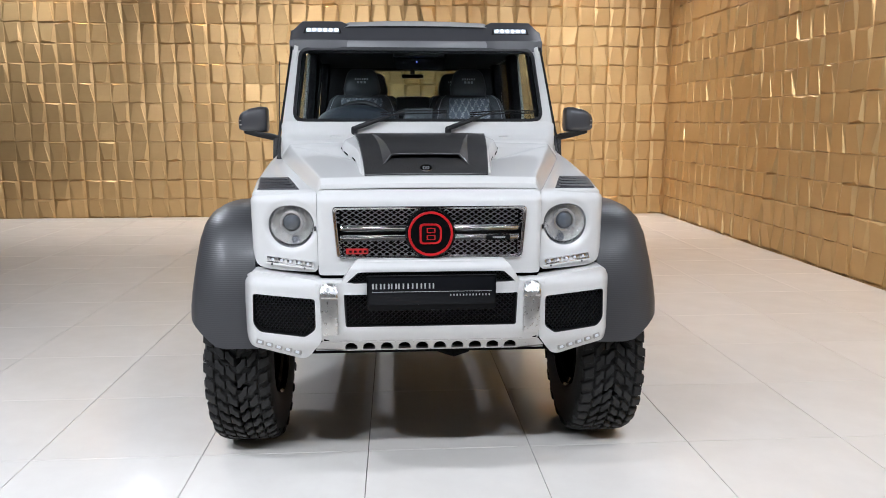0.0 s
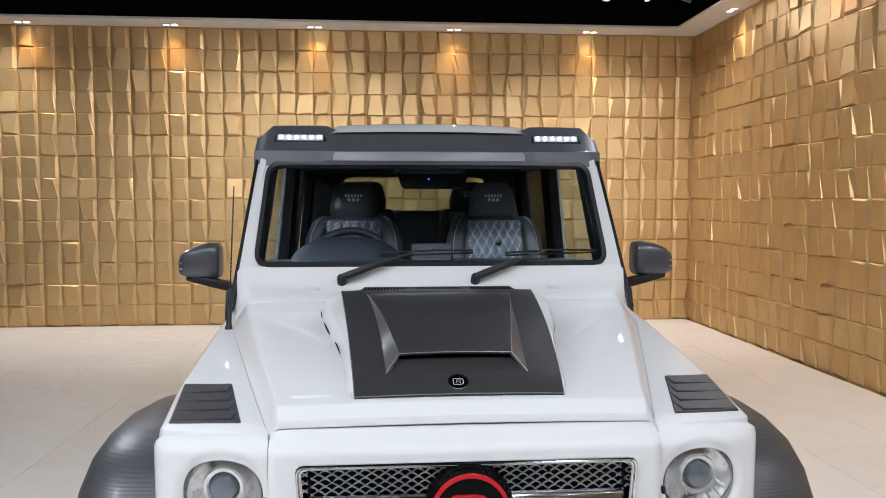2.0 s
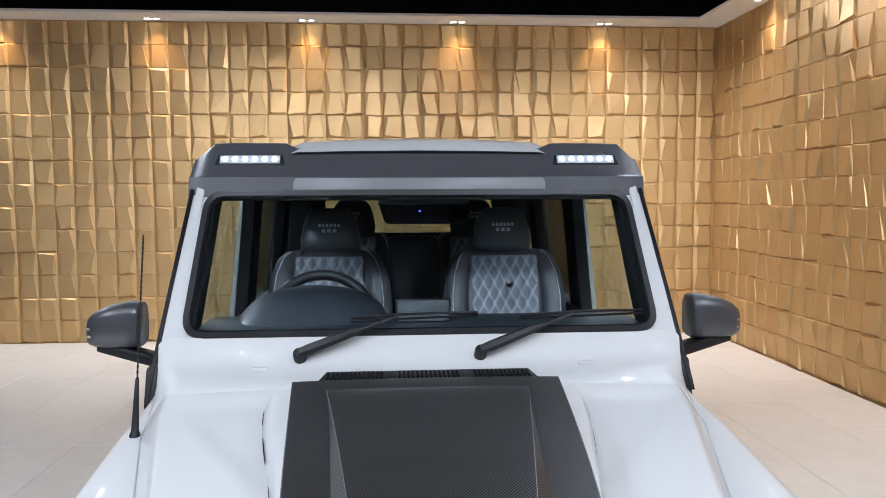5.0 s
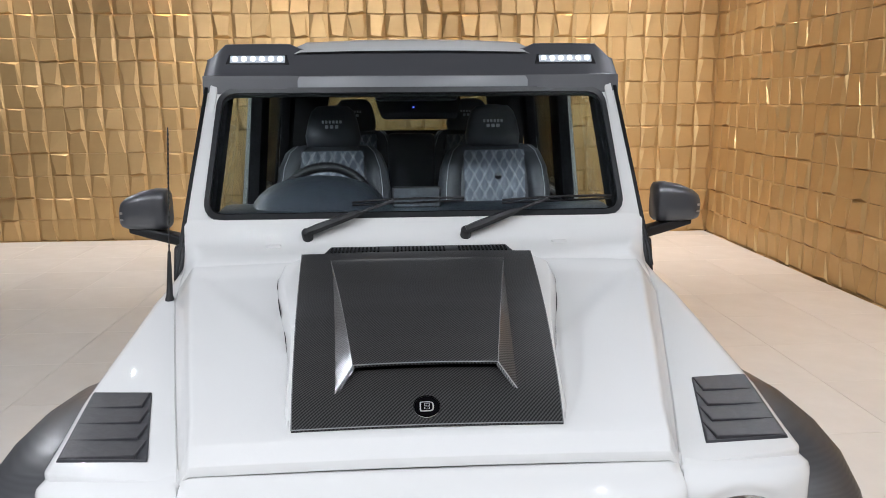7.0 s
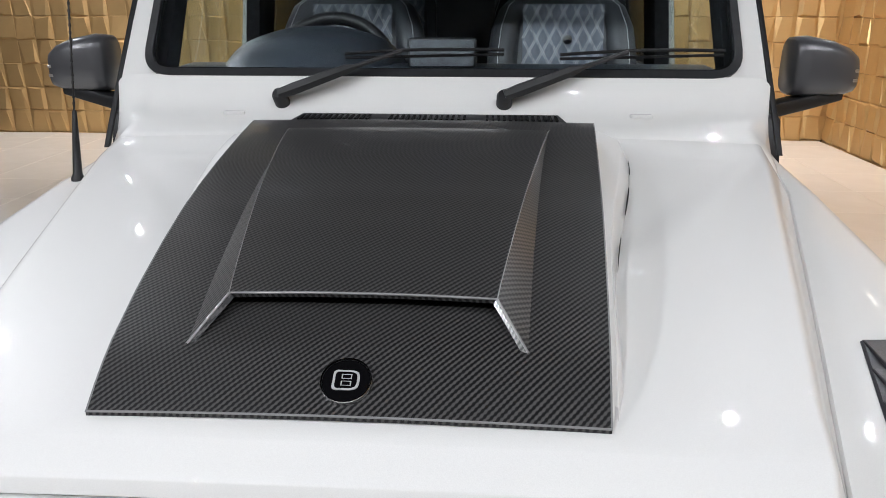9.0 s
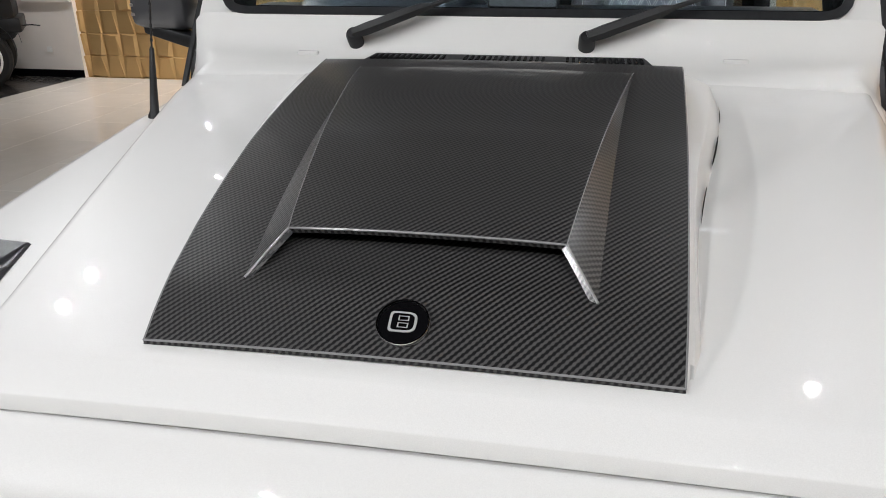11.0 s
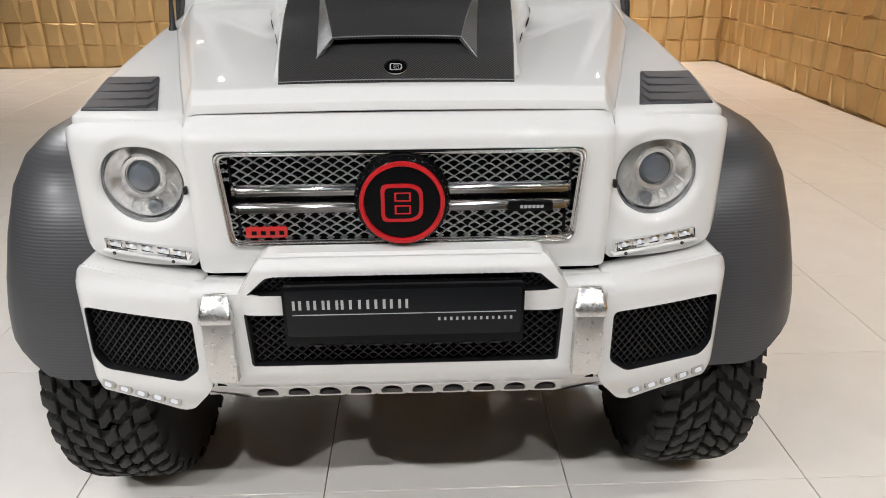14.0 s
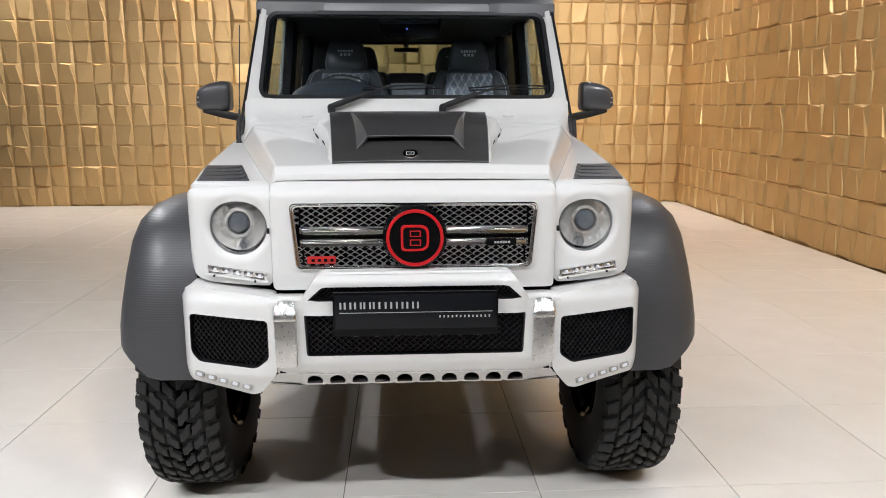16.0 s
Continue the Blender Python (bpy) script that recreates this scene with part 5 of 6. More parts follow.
def cab_side(s):
    def panel(name, outline, d0, d1, mat, label="", bevel=0.004):
        bm = prism(bmesh.new(), outline, (d0, d1), lambda u, v, w: (s * (side_x(v) - w), u, v))
        return part(name, bm, mat, truck, label, bevel)

    panel("lower_side", [(1.40, 1.0), (1.40, 1.44), (1.46, 1.51), (3.68, 1.51), (3.68, 0.78), (1.5, 0.78)], 0.0, 0.05, WHITE, "white door panels")
    panel("a_pillar", [(1.42, 1.505), (1.50, 1.505), (1.745, 2.06), (1.675, 2.06)], 0.002, 0.03, WHITE)
    panel("b_pillar", [(2.34, 1.505), (2.44, 1.505), (2.44, 2.06), (2.34, 2.06)], 0.002, 0.022, WHITE)
    panel("c_pillar", [(3.2, 1.505), (3.3, 1.505), (3.3, 2.06), (3.2, 2.06)], 0.002, 0.02, WHITE)
    panel("d_pillar", [(3.55, 1.505), (3.68, 1.505), (3.68, 2.06), (3.55, 2.06)], 0.002, 0.02, WHITE)
    panel("roof_rail", [(1.68, 2.055), (3.68, 2.055), (3.68, 2.12), (1.73, 2.12)], 0.0, 0.06, WHITE)
    for y0, y1, y2, y3 in ((1.50, 2.34, 2.34, 1.745), (2.44, 3.2, 3.2, 2.44), (3.3, 3.55, 3.55, 3.3)):
        g = panel("side_window", [(y0, 1.5), (y1, 1.5), (y2, 2.058), (y3, 2.058)], 0.023, 0.028, GLASS_SIDE if y0 < 2 else GLASS_DARK, "", 0)
        g.visible_shadow = False
    # dark trim on the inside of the pillars and doors
    panel("pillar_trim", [(1.46, 1.45), (1.55, 1.45), (1.78, 2.06), (1.70, 2.06)], 0.032, 0.07, TRIM)
    panel("pillar_trim", [(2.29, 1.4), (2.48, 1.4), (2.48, 2.06), (2.29, 2.06)], 0.03, 0.08, TRIM)
    panel("pillar_trim", [(3.16, 1.4), (3.34, 1.4), (3.34, 2.06), (3.16, 2.06)], 0.03, 0.08, TRIM)
    panel("door_lining", [(1.45, 0.9), (3.66, 0.9), (3.66, 1.525), (1.50, 1.525)], 0.052, 0.1, LEATHER_DASH)
    # black gutter rail up the pillar and along the roof
    pts = [(0.818, 1.335, 1.428), (0.815, 1.365, 1.48), (0.788, 1.50, 1.74), (0.762, 1.68, 2.045), (0.764, 1.76, 2.10), (0.758, 2.0, 2.115), (0.756, 3.68, 2.115)]
    bm = bmesh.new()
    rows = []
    for x, y, z in pts:
        rows.append([(s * (x - 0.010), y - 0.007, z), (s * (x + 0.003), y - 0.006, z), (s * (x + 0.004), y + 0.006, z + 0.003), (s * (x - 0.010), y + 0.007, z + 0.003)])
    loft(bm, rows, True, True)
    part("gutter_rail", bm, SEAL, truck, "black gutter rail", 0.003)
    for y in (2.3, 3.15):
        part("door_handle", box(bmesh.new(), s * 0.812 - 0.006, s * 0.812 + 0.012, y - 0.14, y - 0.02, 1.38, 1.41), PLASTIC, truck, "", 0.004)


both(cab_side)


def roof():
    bm = bmesh.new()
    rows = []
    for y, k in ((1.74, 0.55), (1.82, 0.85), (1.95, 1.0), (2.6, 1.03), (3.4, 1.0), (3.62, 0.9), (3.69, 0.6)):
        prof = [(0.765, 2.115), (0.745, 2.145), (0.66, 2.165), (0.52, 2.18), (0.46, 2.205), (0.42, 2.224), (0.2, 2.233)]
        row = [(-x, y, 2.11 + (z - 2.11) * k) for x, z in prof] + [(0, y, 2.11 + 0.125 * k)] + [(x, y, 2.11 + (z - 2.11) * k) for x, z in prof[::-1]]
        rows.append(row)
    loft(bm, rows)
    part("roof", bm, WHITE, truck, "white ribbed roof", smooth=35)
    part("headliner", box(bmesh.new(), -0.72, 0.72, 1.76, 3.62, 2.055, 2.075), CLOTH, truck, "dark headliner")
    # rear bulkhead with a window
    bm = bmesh.new()
    frame = lambda u, v, w: (u, 3.62 + w, v)
    o, i = around([(-0.74, 0.8), (0.74, 0.8), (0.74, 2.08), (-0.74, 2.08)], (0, 1.92), 200), around(round_poly([(-0.52, 1.80), (0.52, 1.80), (0.50, 2.035), (-0.50, 2.035)], 0.05), (0, 1.92), 200)
    loft(bm, [[frame(*p, 0.05) for p in o], [frame(*p, 0.0) for p in o], [frame(*p, 0.0) for p in i], [frame(*p, 0.05) for p in i]], True)
    part("rear_bulkhead", bm, PLASTIC, truck)
    g = part("rear_window", prism(bmesh.new(), round_poly([(-0.52, 1.80), (0.52, 1.80), (0.50, 2.035), (-0.50, 2.035)], 0.05), (0.02, 0.025), frame), GLASS_REAR, truck, smooth=0)
    g.visible_shadow = False
    lamp_bar = part("rear_dome_lamp", box(bmesh.new(), -0.08, 0.10, 3.30, 3.36, 1.955, 1.985), PLASTIC, truck, "small dark roof lamp before the rear window", 0.006)
    part("stem", box(bmesh.new(), -0.01, 0.03, 3.31, 3.35, 1.98, 2.06), PLASTIC, lamp_bar)
    part("cab_floor", box(bmesh.new(), -0.74, 0.74, 1.3, 3.66, 0.74, 0.8), CLOTH, truck)


roof()


def visor():
    """Carbon roof visor with two raised lamp pods."""
    bm = bmesh.new()
    xs = [-0.772, -0.768, -0.755, -0.735, -0.70, -0.60, -0.50, -0.462, -0.425, -0.40] + [-0.3, -0.15, 0, 0.15, 0.3] + [0.40, 0.425, 0.462, 0.50, 0.60, 0.70, 0.735, 0.755, 0.768, 0.772]
    rows = []
    for x in xs:
        a = abs(x)
        pod = smooth(0.415, 0.47, a)
        end = smooth(0.69, 0.772, a)
        f = 1.686 - 0.014 * pod + 0.014 * end ** 2
        g = 1.686 - 0.014 * pod + 0.010 * end ** 2
        top = 2.188 + 0.018 * pod - 0.055 * end
        rows.append([(x, g + 0.06, 2.022), (x, g - 0.002, 2.018), (x, g - 0.008, 2.024), (x, g, 2.086), (x, f + 0.012, 2.096 - 0.01 * end), (x, f + 0.078, top - 0.010), (x, f + 0.084, top - 0.003), (x, f + 0.094, top), (x, f + 0.12, top - 0.002), (x, f + 0.2, top - 0.06)])
    loft(bm, rows)
    base = part("roof_visor", bm, SATIN_VISOR, truck, "dark carbon roof visor with two lit lamp pods", 0, smooth=24)
    # paler strip laid on the visor as painted reflection of the bonnet
    part("visor_strip", prism(bmesh.new(), [(-0.455, 2.026), (0.455, 2.026), (0.42, 2.083), (-0.42, 2.083)], (0, 0.006), lambda u, v, w: (u, 1.6758 + (v - 2.024) * 0.129 + w * 0.5, v)), VISOR_SHEEN, base, "satin strip coloured paler for the bonnet's reflection", 0.001)
    for s in (-1, 1):
        m = Matrix.Translation((s * 0.575, 1.719, 2.143)) @ Matrix.Rotation(-math.atan2(0.055, 0.09), 4, "X")
        pod = part("lamp_pod", prism(bmesh.new(), [(-0.117, -0.022), (0.117, -0.022), (0.107, 0.021), (-0.107, 0.021)], (-0.006, 0.03), lambda u, v, w: tuple(m @ Vector((u, w, v)))), PLASTIC, base, "row of lit white diodes in a black frame", 0.003)
        part("light_bar", prism(bmesh.new(), rounded(-0.1, 0.1, -0.015, 0.015, 0.003, 2), (-0.0095, 0), lambda u, v, w: tuple(m @ Vector((u, w, v)))), LED_BED, pod, "silver light bar", 0.001)
        for k in range(6):
            x = -0.083 + 0.0332 * k
            part("diode", lathe(bmesh.new(), [(0.0098, 0.0), (0.0088, 0.003), (0.001, 0.004)], m @ Matrix.Translation((x, -0.0095, 0)) @ Matrix.Rotation(radians(90), 4, "X"), 16), LED, pod)


visor()


def door_mirror(s):
    bm = bmesh.new()
    rings = []
    for x, k, z0, z1 in ((0.906, 0.84, 1.545, 1.676), (0.912, 0.96, 1.538, 1.684), (0.945, 1.0, 1.535, 1.688), (1.0, 1.0, 1.537, 1.677), (1.042, 0.94, 1.541, 1.66), (1.064, 0.8, 1.548, 1.642), (1.074, 0.55, 1.556, 1.62)):
        cy, cz, hy, hz = 1.60, (z0 + z1) / 2, 0.062 * k, (z1 - z0) / 2
        ring = []
        for j in range(20):
            a = 6.2831853 * j / 20
            c, d = math.cos(a), math.sin(a)
            ring.append((s * x, cy + hy * math.copysign(abs(c) ** 0.55, c), cz + hz * math.copysign(abs(d) ** 0.5, d)))
        rings.append(ring)
    loft(bm, rings, True, True)
    shell = part("door_mirror", bm, MIRROR_CAP, truck, "lacquered dark grey door mirror on a black arm", smooth=50)
    part("mirror_glass", prism(bmesh.new(), rounded(-0.065, 0.065, -0.058, 0.058, 0.02), (0.063, 0.066), lambda u, v, w: (s * 0.98 + u, 1.6 + w, 1.606 + v)), CHROME, shell, "mirror glass")
    bm = bmesh.new()
    loft(bm, [[(s * x, y, z) for y, z in ((yc - 0.035, z0), (yc - 0.035, z1), (yc + 0.035, z1), (yc + 0.035, z0))] for x, yc, z0, z1 in ((0.815, 1.53, 1.478, 1.508), (0.87, 1.56, 1.488, 1.525), (0.96, 1.59, 1.505, 1.54), (1.045, 1.6, 1.528, 1.556))], True, True)
    part("arm", bm, PLASTIC, shell, "", 0.006)
    part("foot", prism(bmesh.new(), [(1.42, 1.37), (1.56, 1.40), (1.6, 1.5), (1.46, 1.5)], (-0.002, 0.05), lambda u, v, w: (s * (0.808 + w), u, v)), PLASTIC, shell, "", 0.012)
    for k, z in enumerate((1.604, 1.58)):
        part("vent", box(bmesh.new(), min(s * 0.995, s * 1.065), max(s * 0.995, s * 1.065), 1.539, 1.55, z - 0.004, z + 0.004, Matrix.Translation((0, 0.008, 0))), BRUSHED, shell, "", 0.001)


both(door_mirror)


def wiper(x, tip_x, b0, b1):
    p = Vector((x, 1.372, 1.548))
    q = Vector((tip_x, 1.405, 1.648))
    d = (q - p)
    bm = bmesh.new()
    lathe(bm, [(0.001, 0.034), (0.014, 0.032), (0.0185, 0.024), (0.0195, -0.03)], Matrix.Translation(p - Vector((0, 0, 0.006))) @ Matrix.Rotation(radians(48), 4, "X"), 20)
    base = part("wiper", bm, PLASTIC, truck, "black windscreen wiper")
    bm = bmesh.new()
    e = Vector((0, -0.022, 0.012))
    tube(bm, [p + e, p + d * 0.12 + e, p + d * 0.55 + e * 1.2, p + d * 0.62 + e * 1.1, q + e * 0.9], 0.012, 6, [0.014, 0.0165, 0.0135, 0.0065, 0.0055])
    part("arm", bm, PLASTIC, base, smooth=50)
    bm = bmesh.new()
    blade = [screen(b0 + (b1 - b0) * k / 12, 0.056 + 0.012 * k / 12, 0.014 + 0.012 * math.sin(math.pi * k / 12)) for k in range(13)]
    tube(bm, blade, 0.0045, 6)
    part("blade", bm, SEAL, base)
    bm = bmesh.new()
    tube(bm, [screen(b0 + (b1 - b0) * k / 12, 0.05 + 0.012 * k / 12, 0.004) for k in range(13)], 0.004, 6)
    part("rubber", bm, SEAL, base)


wiper(-0.376, -0.08, -0.225, 0.165)
wiper(0.167, 0.455, 0.30, 0.69)


def antenna():
    b, t = Vector((-0.772, 1.113, 1.396)), Vector((-0.762, 1.2, 1.92))
    d = t - b
    foot = part("antenna", tube(bmesh.new(), [b - d * 0.02, b + d * 0.01, b + d * 0.03, b + d * 0.16, b + d * 0.28, b + d * 0.29], 0.01, 12, [0.014, 0.014, 0.010, 0.0075, 0.005, 0.003]), PLASTIC, truck, "black rod antenna on the fender")
    bm = tube(bmesh.new(), [b + d * 0.28, t], 0.0022, 6)
    for k in range(24):
        c = b + d * (0.31 + 0.028 * k)
        tube(bm, [c, c + d * 0.012], 0.0032, 6)
    part("rod", bm, PLASTIC, foot)


antenna()


# ---- cab interior ----
def dashboard():
    bm = bmesh.new()
    rows = []
    for x in [-0.72 + 1.44 * k / 24 for k in range(25)]:
        h = 0.0
        rows.append([(x, 1.47, 1.57 + h), (x, 1.56, 1.60), (x, 1.70, 1.605), (x, 1.80, 1.595), (x, 1.86, 1.56), (x, 1.88, 1.42), (x, 1.82, 1.2)])
    loft(bm, rows)
    part("dashboard", bm, LEATHER_DASH, truck, "black leather dashboard", smooth=50)
    # instrument hood
    bm = bmesh.new()
    rows = []
    for y, k in ((1.56, 0.25), (1.60, 0.55), (1.66, 0.8), (1.73, 0.96), (1.82, 1.0), (1.86, 0.98)):
        rows.append([(-0.378 + (0.278 - 0.02 * k) * math.cos(a) * (0.7 + 0.3 * k), y, 1.56 + 0.142 * k * math.sin(a) ** 0.8) for a in (math.pi * j / 20 for j in range(21))])
    loft(bm, rows)
    part("instrument_hood", bm, LEATHER_DASH, truck, "domed instrument hood", smooth=60)
    # wheel
    m = Matrix.Translation((-0.37, 1.93, 1.545)) @ Matrix.Rotation(radians(62), 4, "X")
    bm = bmesh.new()
    ring = [m @ Vector((0.196 * math.cos(6.2831853 * k / 40), 0.196 * math.sin(6.2831853 * k / 40), 0)) for k in range(41)]
    for a, b in zip(ring, ring[1:]):
        tube(bm, (a, b), 0.021, 8)
    for a in (radians(0), radians(180), radians(270)):
        tube(bm, (m @ Vector((0.03 * math.cos(a), 0.03 * math.sin(a), -0.03)), m @ Vector((0.18 * math.cos(a), 0.18 * math.sin(a), 0))), 0.016, 8)
    lathe(bm, [(0.001, 0.0), (0.06, -0.005), (0.07, -0.03), (0.05, -0.08), (0.001, -0.08)], m, 20)
    part("steering_wheel", bm, PLASTIC, truck, "black leather steering wheel", smooth=60)
    # centre screen and speaker pod
    pod = part("centre_speaker", box(bmesh.new(), -0.09, 0.095, 1.60, 1.64, 1.60, 1.678), PLASTIC, truck, "black speaker grille on the dashboard", 0.01)
    part("grille", prism(bmesh.new(), rounded(-0.082, 0.087, 1.606, 1.672, 0.006), (1.596, 1.6005)), SPEAKER, pod, "perforated grey face")
    part("console", box(bmesh.new(), -0.1, 0.11, 1.85, 3.0, 0.9, 1.30), PLASTIC, truck, "black centre console", 0.03)
    part("interior_mirror", prism(bmesh.new(), round_poly([(-0.163, 0.085), (-0.124, -0.038), (0.171, -0.038), (0.191, 0.085)], 0.02), (0, 0.03), lambda u, v, w: (u, 1.80 + w, 1.958 + v)), BLACK_GLOSS, truck, "black rear-view mirror", 0.006)
    part("mirror_base", box(bmesh.new(), -0.15, 0.17, 1.71, 1.80, 1.99, 2.05), PLASTIC, truck, "", 0.02)
    part("indicator_led", box(bmesh.new(), -0.003, 0.003, 1.794, 1.80, 1.964, 1.97), BLUE_LED, truck, "tiny blue light")
    for s in (-1, 1):
        part("sun_visor", box(bmesh.new(), s * 0.38 - 0.2, s * 0.38 + 0.2, 1.74, 1.90, 2.035, 2.05), CLOTH, truck, "", 0.008)


dashboard()


def cushion(bm, x0, x1, y0, y1, z0, z1, r, m=None):
    """A soft block: a box with well-rounded edges."""
    b = bmesh.new()
    box(b, x0, x1, y0, y1, z0, z1)
    bmesh.ops.bevel(b, geom=b.edges[:], offset=r, segments=4, profile=0.5, affect="EDGES", clamp_overlap=True)
    if m is not None:
        bmesh.ops.transform(b, matrix=m, verts=b.verts)
    me = bpy.data.meshes.new("soft")
    b.to_mesh(me)
    b.free()
    bm.from_mesh(me)
    bpy.data.meshes.remove(me)
    return bm


def seat(cx, y, width, rear=False):
    tilt = Matrix.Translation((cx, y, 1.18 + 0.03 * rear)) @ Matrix.Rotation(radians(-14), 4, "X")
    bm = bmesh.new()
    cushion(bm, -width * 0.36, width * 0.36, -0.06, 0.06, 0.0, 0.62, 0.05, tilt)
    back = part("seat", bm, LEATHER, truck, "black leather seat with quilted centre" if not rear else "black leather rear seat", smooth=60)
    for s in (-1, 1):
        bm = bmesh.new()
        rows = []
        for z, w, k in ((0.0, 1.0, 1.0), (0.2, 1.02, 1.0), (0.4, 1.02, 1.0), (0.5, 0.97, 0.9), (0.575, 0.86, 0.7), (0.61, 0.72, 0.45)):
            c = width / 2 * w
            rows.append([tilt @ Vector((s * p, q, z)) for p, q in ((c * 0.60, -0.062), (c * 0.70, -0.085 * k - 0.005), (c * 0.86, -0.10 * k), (c * 0.97, -0.075 * k), (c, -0.02), (c * 0.93, 0.06), (c * 0.6, 0.06))])
        loft(bm, rows, True, True)
        part("bolster", bm, LEATHER, back, smooth=60)
        bm = tube(bmesh.new(), [r[2] + Vector((0, -0.001, 0)) for r in rows], 0.0016, 5)
        part("piping", bm, THREAD, back, "pale stitched seam")
    bm = bmesh.new()
    cushion(bm, -width * 0.5, width * 0.5, -0.5, 0.06, -0.16, 0.02, 0.05, Matrix.Translation((cx, y, 1.15)))
    part("seat_base", bm, LEATHER, back, smooth=60)
    # quilted centre with diamond stitching
    w = width * 0.272
    bm = bmesh.new()
    n, mrows = 28, 40
    lx, lz = w * 2 / 6, 0.092
    rows = []
    for j in range(mrows + 1):
        z = 0.03 + 0.55 * j / mrows
        row = []
        for i in range(n + 1):
            x = -w + 2 * w * i / n
            a, b = (x / lx + z / lz) % 1, (x / lx - z / lz) % 1
            puff = min(a, 1 - a, 0.5) * min(b, 1 - b, 0.5) * 4
            row.append(tilt @ Vector((x, -0.066 - 0.016 * puff, z)))
        rows.append(row)
    loft(bm, rows)
    part("quilted_panel", bm, QUILT, back, "charcoal leather quilted in diamonds", smooth=60)
    bm = bmesh.new()

    def stitch(x0, z0, x1, z1):
        for off in (-0.0035, 0.0035):
            a, b = Vector((x0 + off, -0.069, z0)), Vector((x1 + off, -0.069, z1))
            tube(bm, (tilt @ a, tilt @ b), 0.0011, 4)

    top, low = 0.58, 0.03
    k = -16
    while k < 17:
        for sgn in (1, -1):
            c = k * lx
            z0, z1 = low, top
            x0, x1 = c - sgn * (z0 / lz) * lx, c - sgn * (z1 / lz) * lx
            pts = []
            for t in (i / 60 for i in range(61)):
                x, z = x0 + (x1 - x0) * t, z0 + (z1 - z0) * t
                if abs(x) <= w:
                    pts.append((x, z))
            if len(pts) > 1:
                stitch(*pts[0], *pts[-1])
        k += 1
    part("stitching", bm, THREAD, back, "pale diamond stitching", smooth=0)
    bm = tube(bmesh.new(), (tilt @ Vector((-w, -0.07, 0.27)), tilt @ Vector((w, -0.07, 0.27))), 0.002, 5)
    part("seam", bm, THREAD, back)
    # headrest
    hm = tilt @ Matrix.Translation((0, -0.01, 0.70))
    bm = bmesh.new()
    rows = []
    for z, hw, d in ((-0.097, 0.10, 0.03), (-0.088, 0.125, 0.048), (-0.04, 0.132, 0.058), (0.03, 0.118, 0.06), (0.075, 0.104, 0.056), (0.1, 0.08, 0.04), (0.106, 0.05, 0.02)):
        rows.append([hm @ Vector((hw * math.copysign(abs(math.cos(a)) ** 0.6, math.cos(a)), -d * math.copysign(abs(math.sin(a)) ** 0.7, math.sin(a)), z)) for a in (6.2831853 * j / 28 for j in range(28))])
    loft(bm, rows, True, True)
    rest = part("headrest", bm, LEATHER, back, "black leather headrest with pale embroidered bars", smooth=60)
    for sx in (-1, 1):
        part("post", tube(bmesh.new(), (hm @ Vector((sx * 0.05, 0, -0.15)), hm @ Vector((sx * 0.05, 0, -0.08))), 0.006, 8), CHROME, back)
    for k in range(6):
        a = -0.048 + 0.0165 * k
        part("bar", box(bmesh.new(), a, a + 0.010, -0.0635, -0.058, 0.012, 0.025, hm), THREAD, rest)
    for k in range(3):
        a = -0.033 + 0.0235 * k
        part("bar", box(bmesh.new(), a, a + 0.015, -0.0635, -0.058, -0.012, 0.003, hm), THREAD, rest)
    return back


seat(-0.373, 2.29, 0.53)
seat(0.39, 2.29, 0.53)
seat(-0.33, 3.25, 0.5, True)
seat(0.36, 3.25, 0.5, True)
part("seat_emblem", lathe(bmesh.new(), [(0.001, 0.006), (0.016, 0.004), (0.018, 0.0)], Matrix.Translation((0.405, 2.318, 1.64)) @ Matrix.Rotation(radians(90), 4, "X"), 20), CHROME, truck, "small round seat emblem")
part("rear_bench_back", cushion(bmesh.new(), -0.13, 0.15, 3.2, 3.3, 1.1, 1.80, 0.03), LEATHER, truck, "", smooth=60)


def load_bed():
    bm = bmesh.new()
    for s in (-1, 1):
        box(bm, *sorted((s * 0.80, s * 0.755)), 3.72, 5.85, 0.95, 1.50)
    box(bm, -0.755, 0.755, 3.72, 3.77, 0.95, 1.50)
    box(bm, -0.755, 0.755, 5.80, 5.85, 0.95, 1.50)
    box(bm, -0.755, 0.755, 3.77, 5.80, 0.95, 1.0)
    part("load_bed", bm, WHITE, truck, "white pickup load bed", 0.008)
    part("chassis", box(box(bmesh.new(), -0.5, -0.4, 0.3, 5.8, 0.62, 0.74), 0.4, 0.5, 0.3, 5.8, 0.62, 0.74), BLACK_VOID, truck, "black chassis rails", 0.01)
    # unseen plate, added to keep light off the floor under the nose
    part("floor_light_blocker", box(bmesh.new(), -0.66, 0.66, 0.2, 1.2, 0.604, 0.616), BLACK_VOID, truck, "unseen black plate added under the engine to darken the floor")
    part("underbody", box(bmesh.new(), -0.72, 0.72, 0.9, 3.7, 0.66, 0.75), BLACK_VOID, truck)
    part("rear_bumper", box(bmesh.new(), -0.85, 0.85, 5.86, 6.0, 0.72, 0.9), PLASTIC, truck, "", 0.02)
    for s in (-1, 1):
        part("side_step", box(bmesh.new(), *sorted((s * 0.8, s * 0.98)), 1.38, 3.2, 0.62, 0.67), BRUSHED, truck, "", 0.01)
        part("tail_light", box(bmesh.new(), *sorted((s * 0.66, s * 0.78)), 5.851, 5.87, 1.2, 1.4), RED_DIM, truck, "", 0.008)


load_bed()


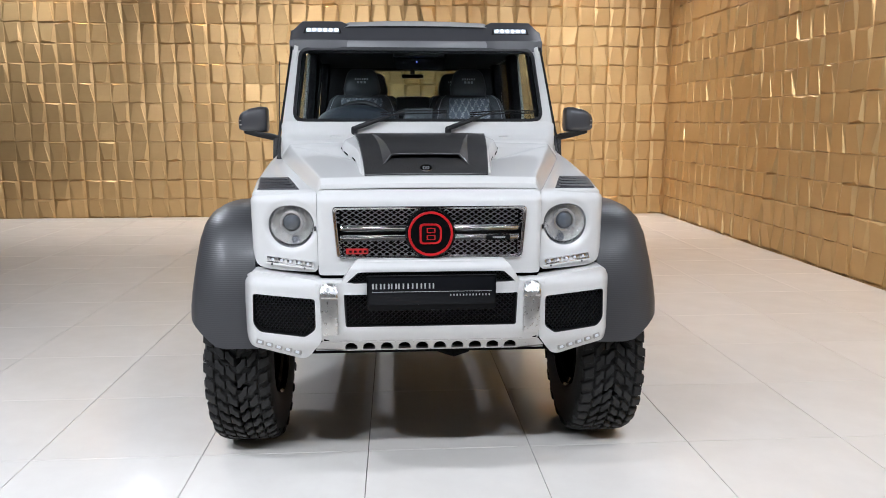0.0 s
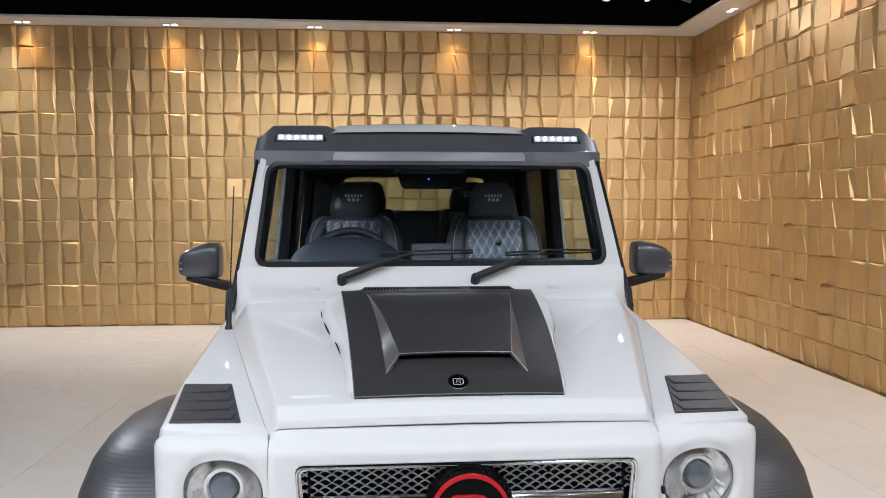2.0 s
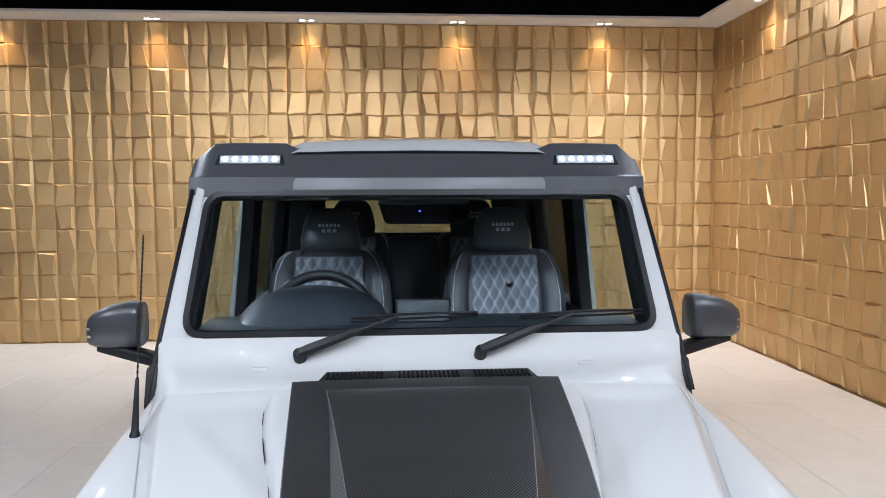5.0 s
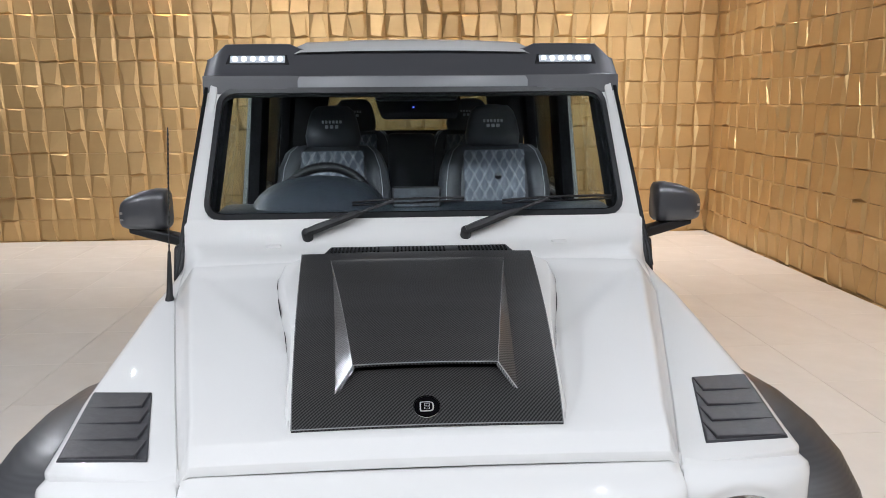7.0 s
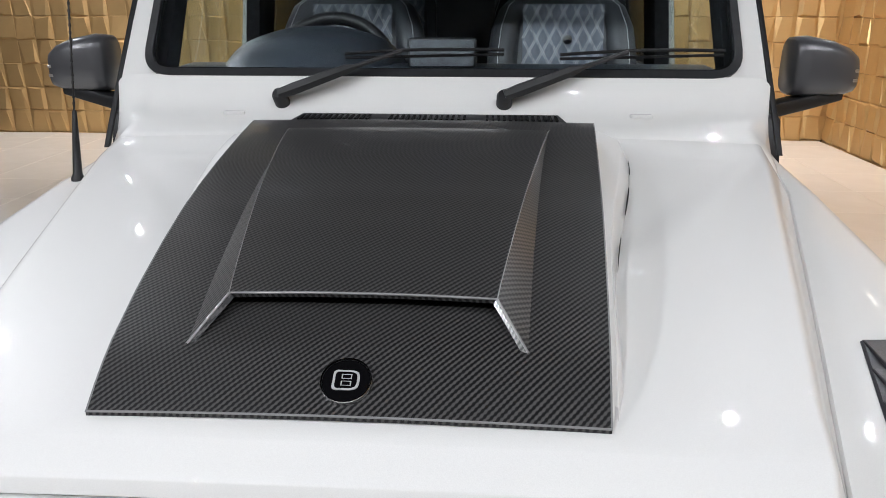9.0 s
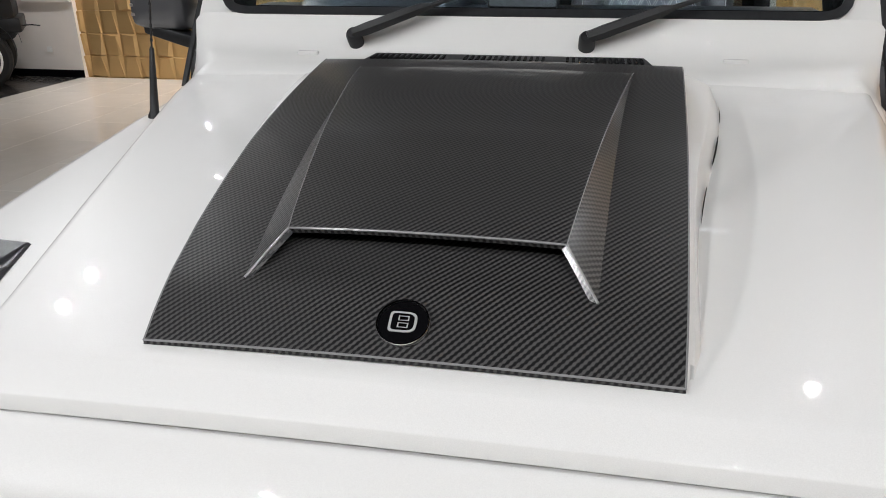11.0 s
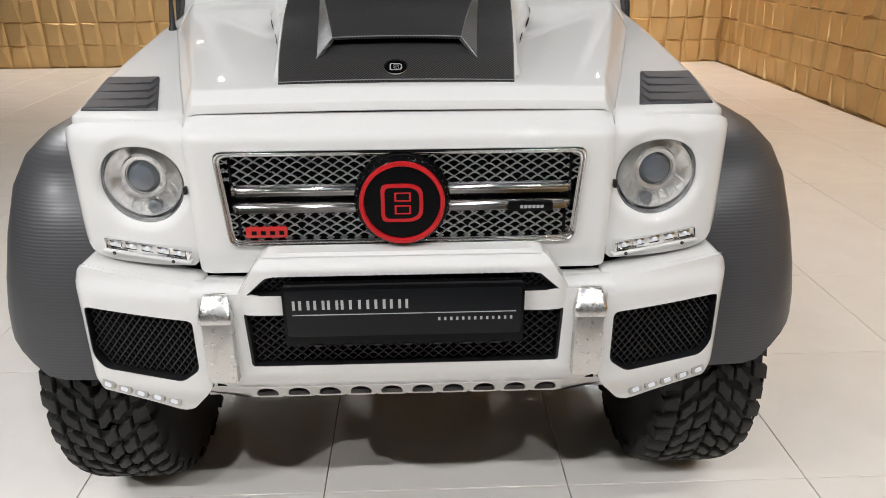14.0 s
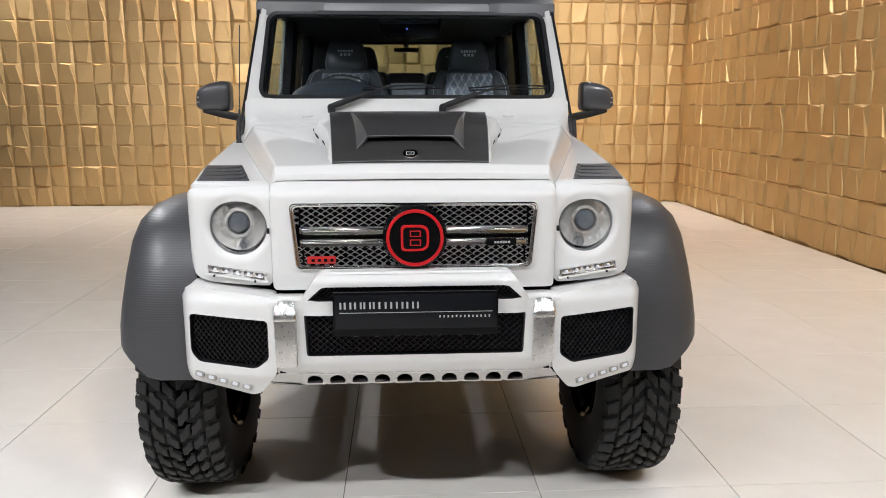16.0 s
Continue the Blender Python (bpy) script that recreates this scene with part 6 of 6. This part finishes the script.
# ---- a second car, on the dark floor ----
def black_car():
    car = empty("black_car", "black boxy off-road car parked on the dark floor", "car", at=(-7.42, 8.86, 0))
    car.rotation_euler = (0, 0, radians(35))
    def m(u, v, w):
        return (-u, v, w)
    bm = bmesh.new()
    prism(bm, round_poly([(0.02, 0.66), (3.2, 0.66), (3.2, 1.12), (3.1, 1.2), (2.4, 1.22), (2.1, 1.9), (0.1, 1.92), (0.0, 1.4), (-0.02, 1.0)], 0.05), (-0.45, 0.45), lambda u, v, w: (-u, w, v))
    part("body", bm, BLACK_PAINT, car, "gloss black boxy body", 0.03)
    part("bumper", box(bmesh.new(), -0.2, 0.08, -0.49, 0.49, 0.74, 0.93), PLASTIC, car, "dark grey bumper", 0.03)
    for s in (-1, 1):
        for a, b in ((0.3, 1.05), (1.15, 1.9)):
            part("window", box(bmesh.new(), -b, -a, s * 0.452 - 0.004, s * 0.452 + 0.004, 1.28, 1.8), BLACK_GLOSS, car, "", 0.003)
        for u in (0.53, 2.55):
            bm = bmesh.new()
            lathe(bm, [(0.24, -0.12), (0.38, -0.13), (0.42, -0.1), (0.425, 0), (0.42, 0.1), (0.38, 0.13), (0.24, 0.12)], Matrix.Translation((-u, s * 0.36, 0.425)) @ Matrix.Rotation(radians(90), 4, "X"), 40)
            tyre = part("tyre", bm, TYRE, car, "black tyre with a pale ring")
            bm = bmesh.new()
            lathe(bm, [(0.315, 0.131), (0.30, 0.136), (0.285, 0.132)], Matrix.Translation((-u, s * 0.36, 0.425)) @ Matrix.Rotation(radians(-90 * s), 4, "X"), 40)
            part("pale_ring", bm, PLASTER, tyre)
            bm = bmesh.new()
            lathe(bm, [(0.24, 0.1), (0.2, 0.05), (0.16, 0.06), (0.15, 0.085), (0.08, 0.09), (0.07, 0.07), (0.001, 0.07)], Matrix.Translation((-u, s * 0.36, 0.425)) @ Matrix.Rotation(radians(-90 * s), 4, "X"), 32)
            part("rim", bm, GREY_METAL, tyre)
            bm = bmesh.new()
            rows = []
            for k in range(13):
                a = math.pi * k / 12
                rows.append([(-u - 0.5 * math.cos(a), s * y, 0.52 + 0.45 * math.sin(a)) for y in (0.43, 0.52, 0.52)])
            loft(bm, rows)
            part("arch_trim", bm, PLASTIC, car, "", smooth=40)

    part("tow_rod", tube(bmesh.new(), ((0.06, -0.45, 0.83), (0.2, -0.46, 0.835), (0.3, -0.46, 0.82)), 0.009, 6), PLASTIC, car, "thin dark tow rod")


black_car()


def tool_tray():
    bm = bmesh.new()
    box(bm, -0.05, 0.05, -0.02, 0.02, 0.0, 0.05)
    ob = thing("camera_mount", tube(bm, ((0, 0, 0.04), (0.03, 0, 0.1)), 0.02, 8), PLASTIC, "small black clamp lying on the white ledge", "clamp", bevel=0.004)
    ob.location = (-7.68, WALL_Y - 0.076, 1.19)
    bm = tube(bmesh.new(), ((-0.12, 0, 0.012), (0.12, 0, 0.012)), 0.011, 8)
    ob = thing("marker_pen", bm, PLASTIC, "black marker pen lying on the white ledge", "pen")
    ob.location = (-7.28, WALL_Y - 0.076, 1.19)


tool_tray()

socket_plate(-7.48, 0.40)


# ---- pieces of walls and floor ----
clad(wall_back, (WALL_X - 15 * 3 * CELL_W, WALL_Y + 0.038), 0.0, 14.6 * 3 * CELL_W)
clad(wall_right, (WALL_X + 0.038, WALL_Y + 0.03), -math.pi / 2, 15.0)

TILE_X, TILE_Y, JOINT = 0.805, 0.788, 0.0035
tile_meshes = {}


def tile_mesh(w, d):
    key = (round(w, 3), round(d, 3))
    if key not in tile_meshes:
        bm = bmesh.new()
        e = 0.0012
        loft(bm, [[(0, 0, -0.012), (w, 0, -0.012), (w, d, -0.012), (0, d, -0.012)], [(0, 0, -e), (w, 0, -e), (w, d, -e), (0, d, -e)],
                  [(e, e, 0), (w - e, e, 0), (w - e, d - e, 0), (e, d - e, 0)]], True)
        bm.faces.new([v for v in bm.verts if v.co.z == 0])
        tile_meshes[key] = link_mesh("floor_tile", bm, TILE, 0)
    return tile_meshes[key]


far_tiles = bmesh.new()
for i in range(-9, 7):
    for j in range(-13, 13):
        x0, y0 = -0.291 + i * TILE_X, 0.463 + j * TILE_Y
        x1, y1 = min(x0 + TILE_X, WALL_X), min(y0 + TILE_Y, WALL_Y)
        x0, y0 = max(x0, GOLD_X - 0.07), max(y0, BACK_Y)
        if x1 - x0 < 0.02 or y1 - y0 < 0.02:
            continue
        if y0 < -5.2:
            box(far_tiles, x0 + JOINT, x1, y0 + JOINT, y1, -0.012, 0)
            continue
        ob = new("floor_tile", tile_mesh(x1 - x0 - JOINT, y1 - y0 - JOINT))
        ob.parent = floor
        ob.location = (x0 + JOINT / 2, y0 + JOINT / 2, 0)
rest = part("floor_tiles_far", far_tiles, TILE, floor, "", 0, 0)
tagged(rest, kind="stuff")
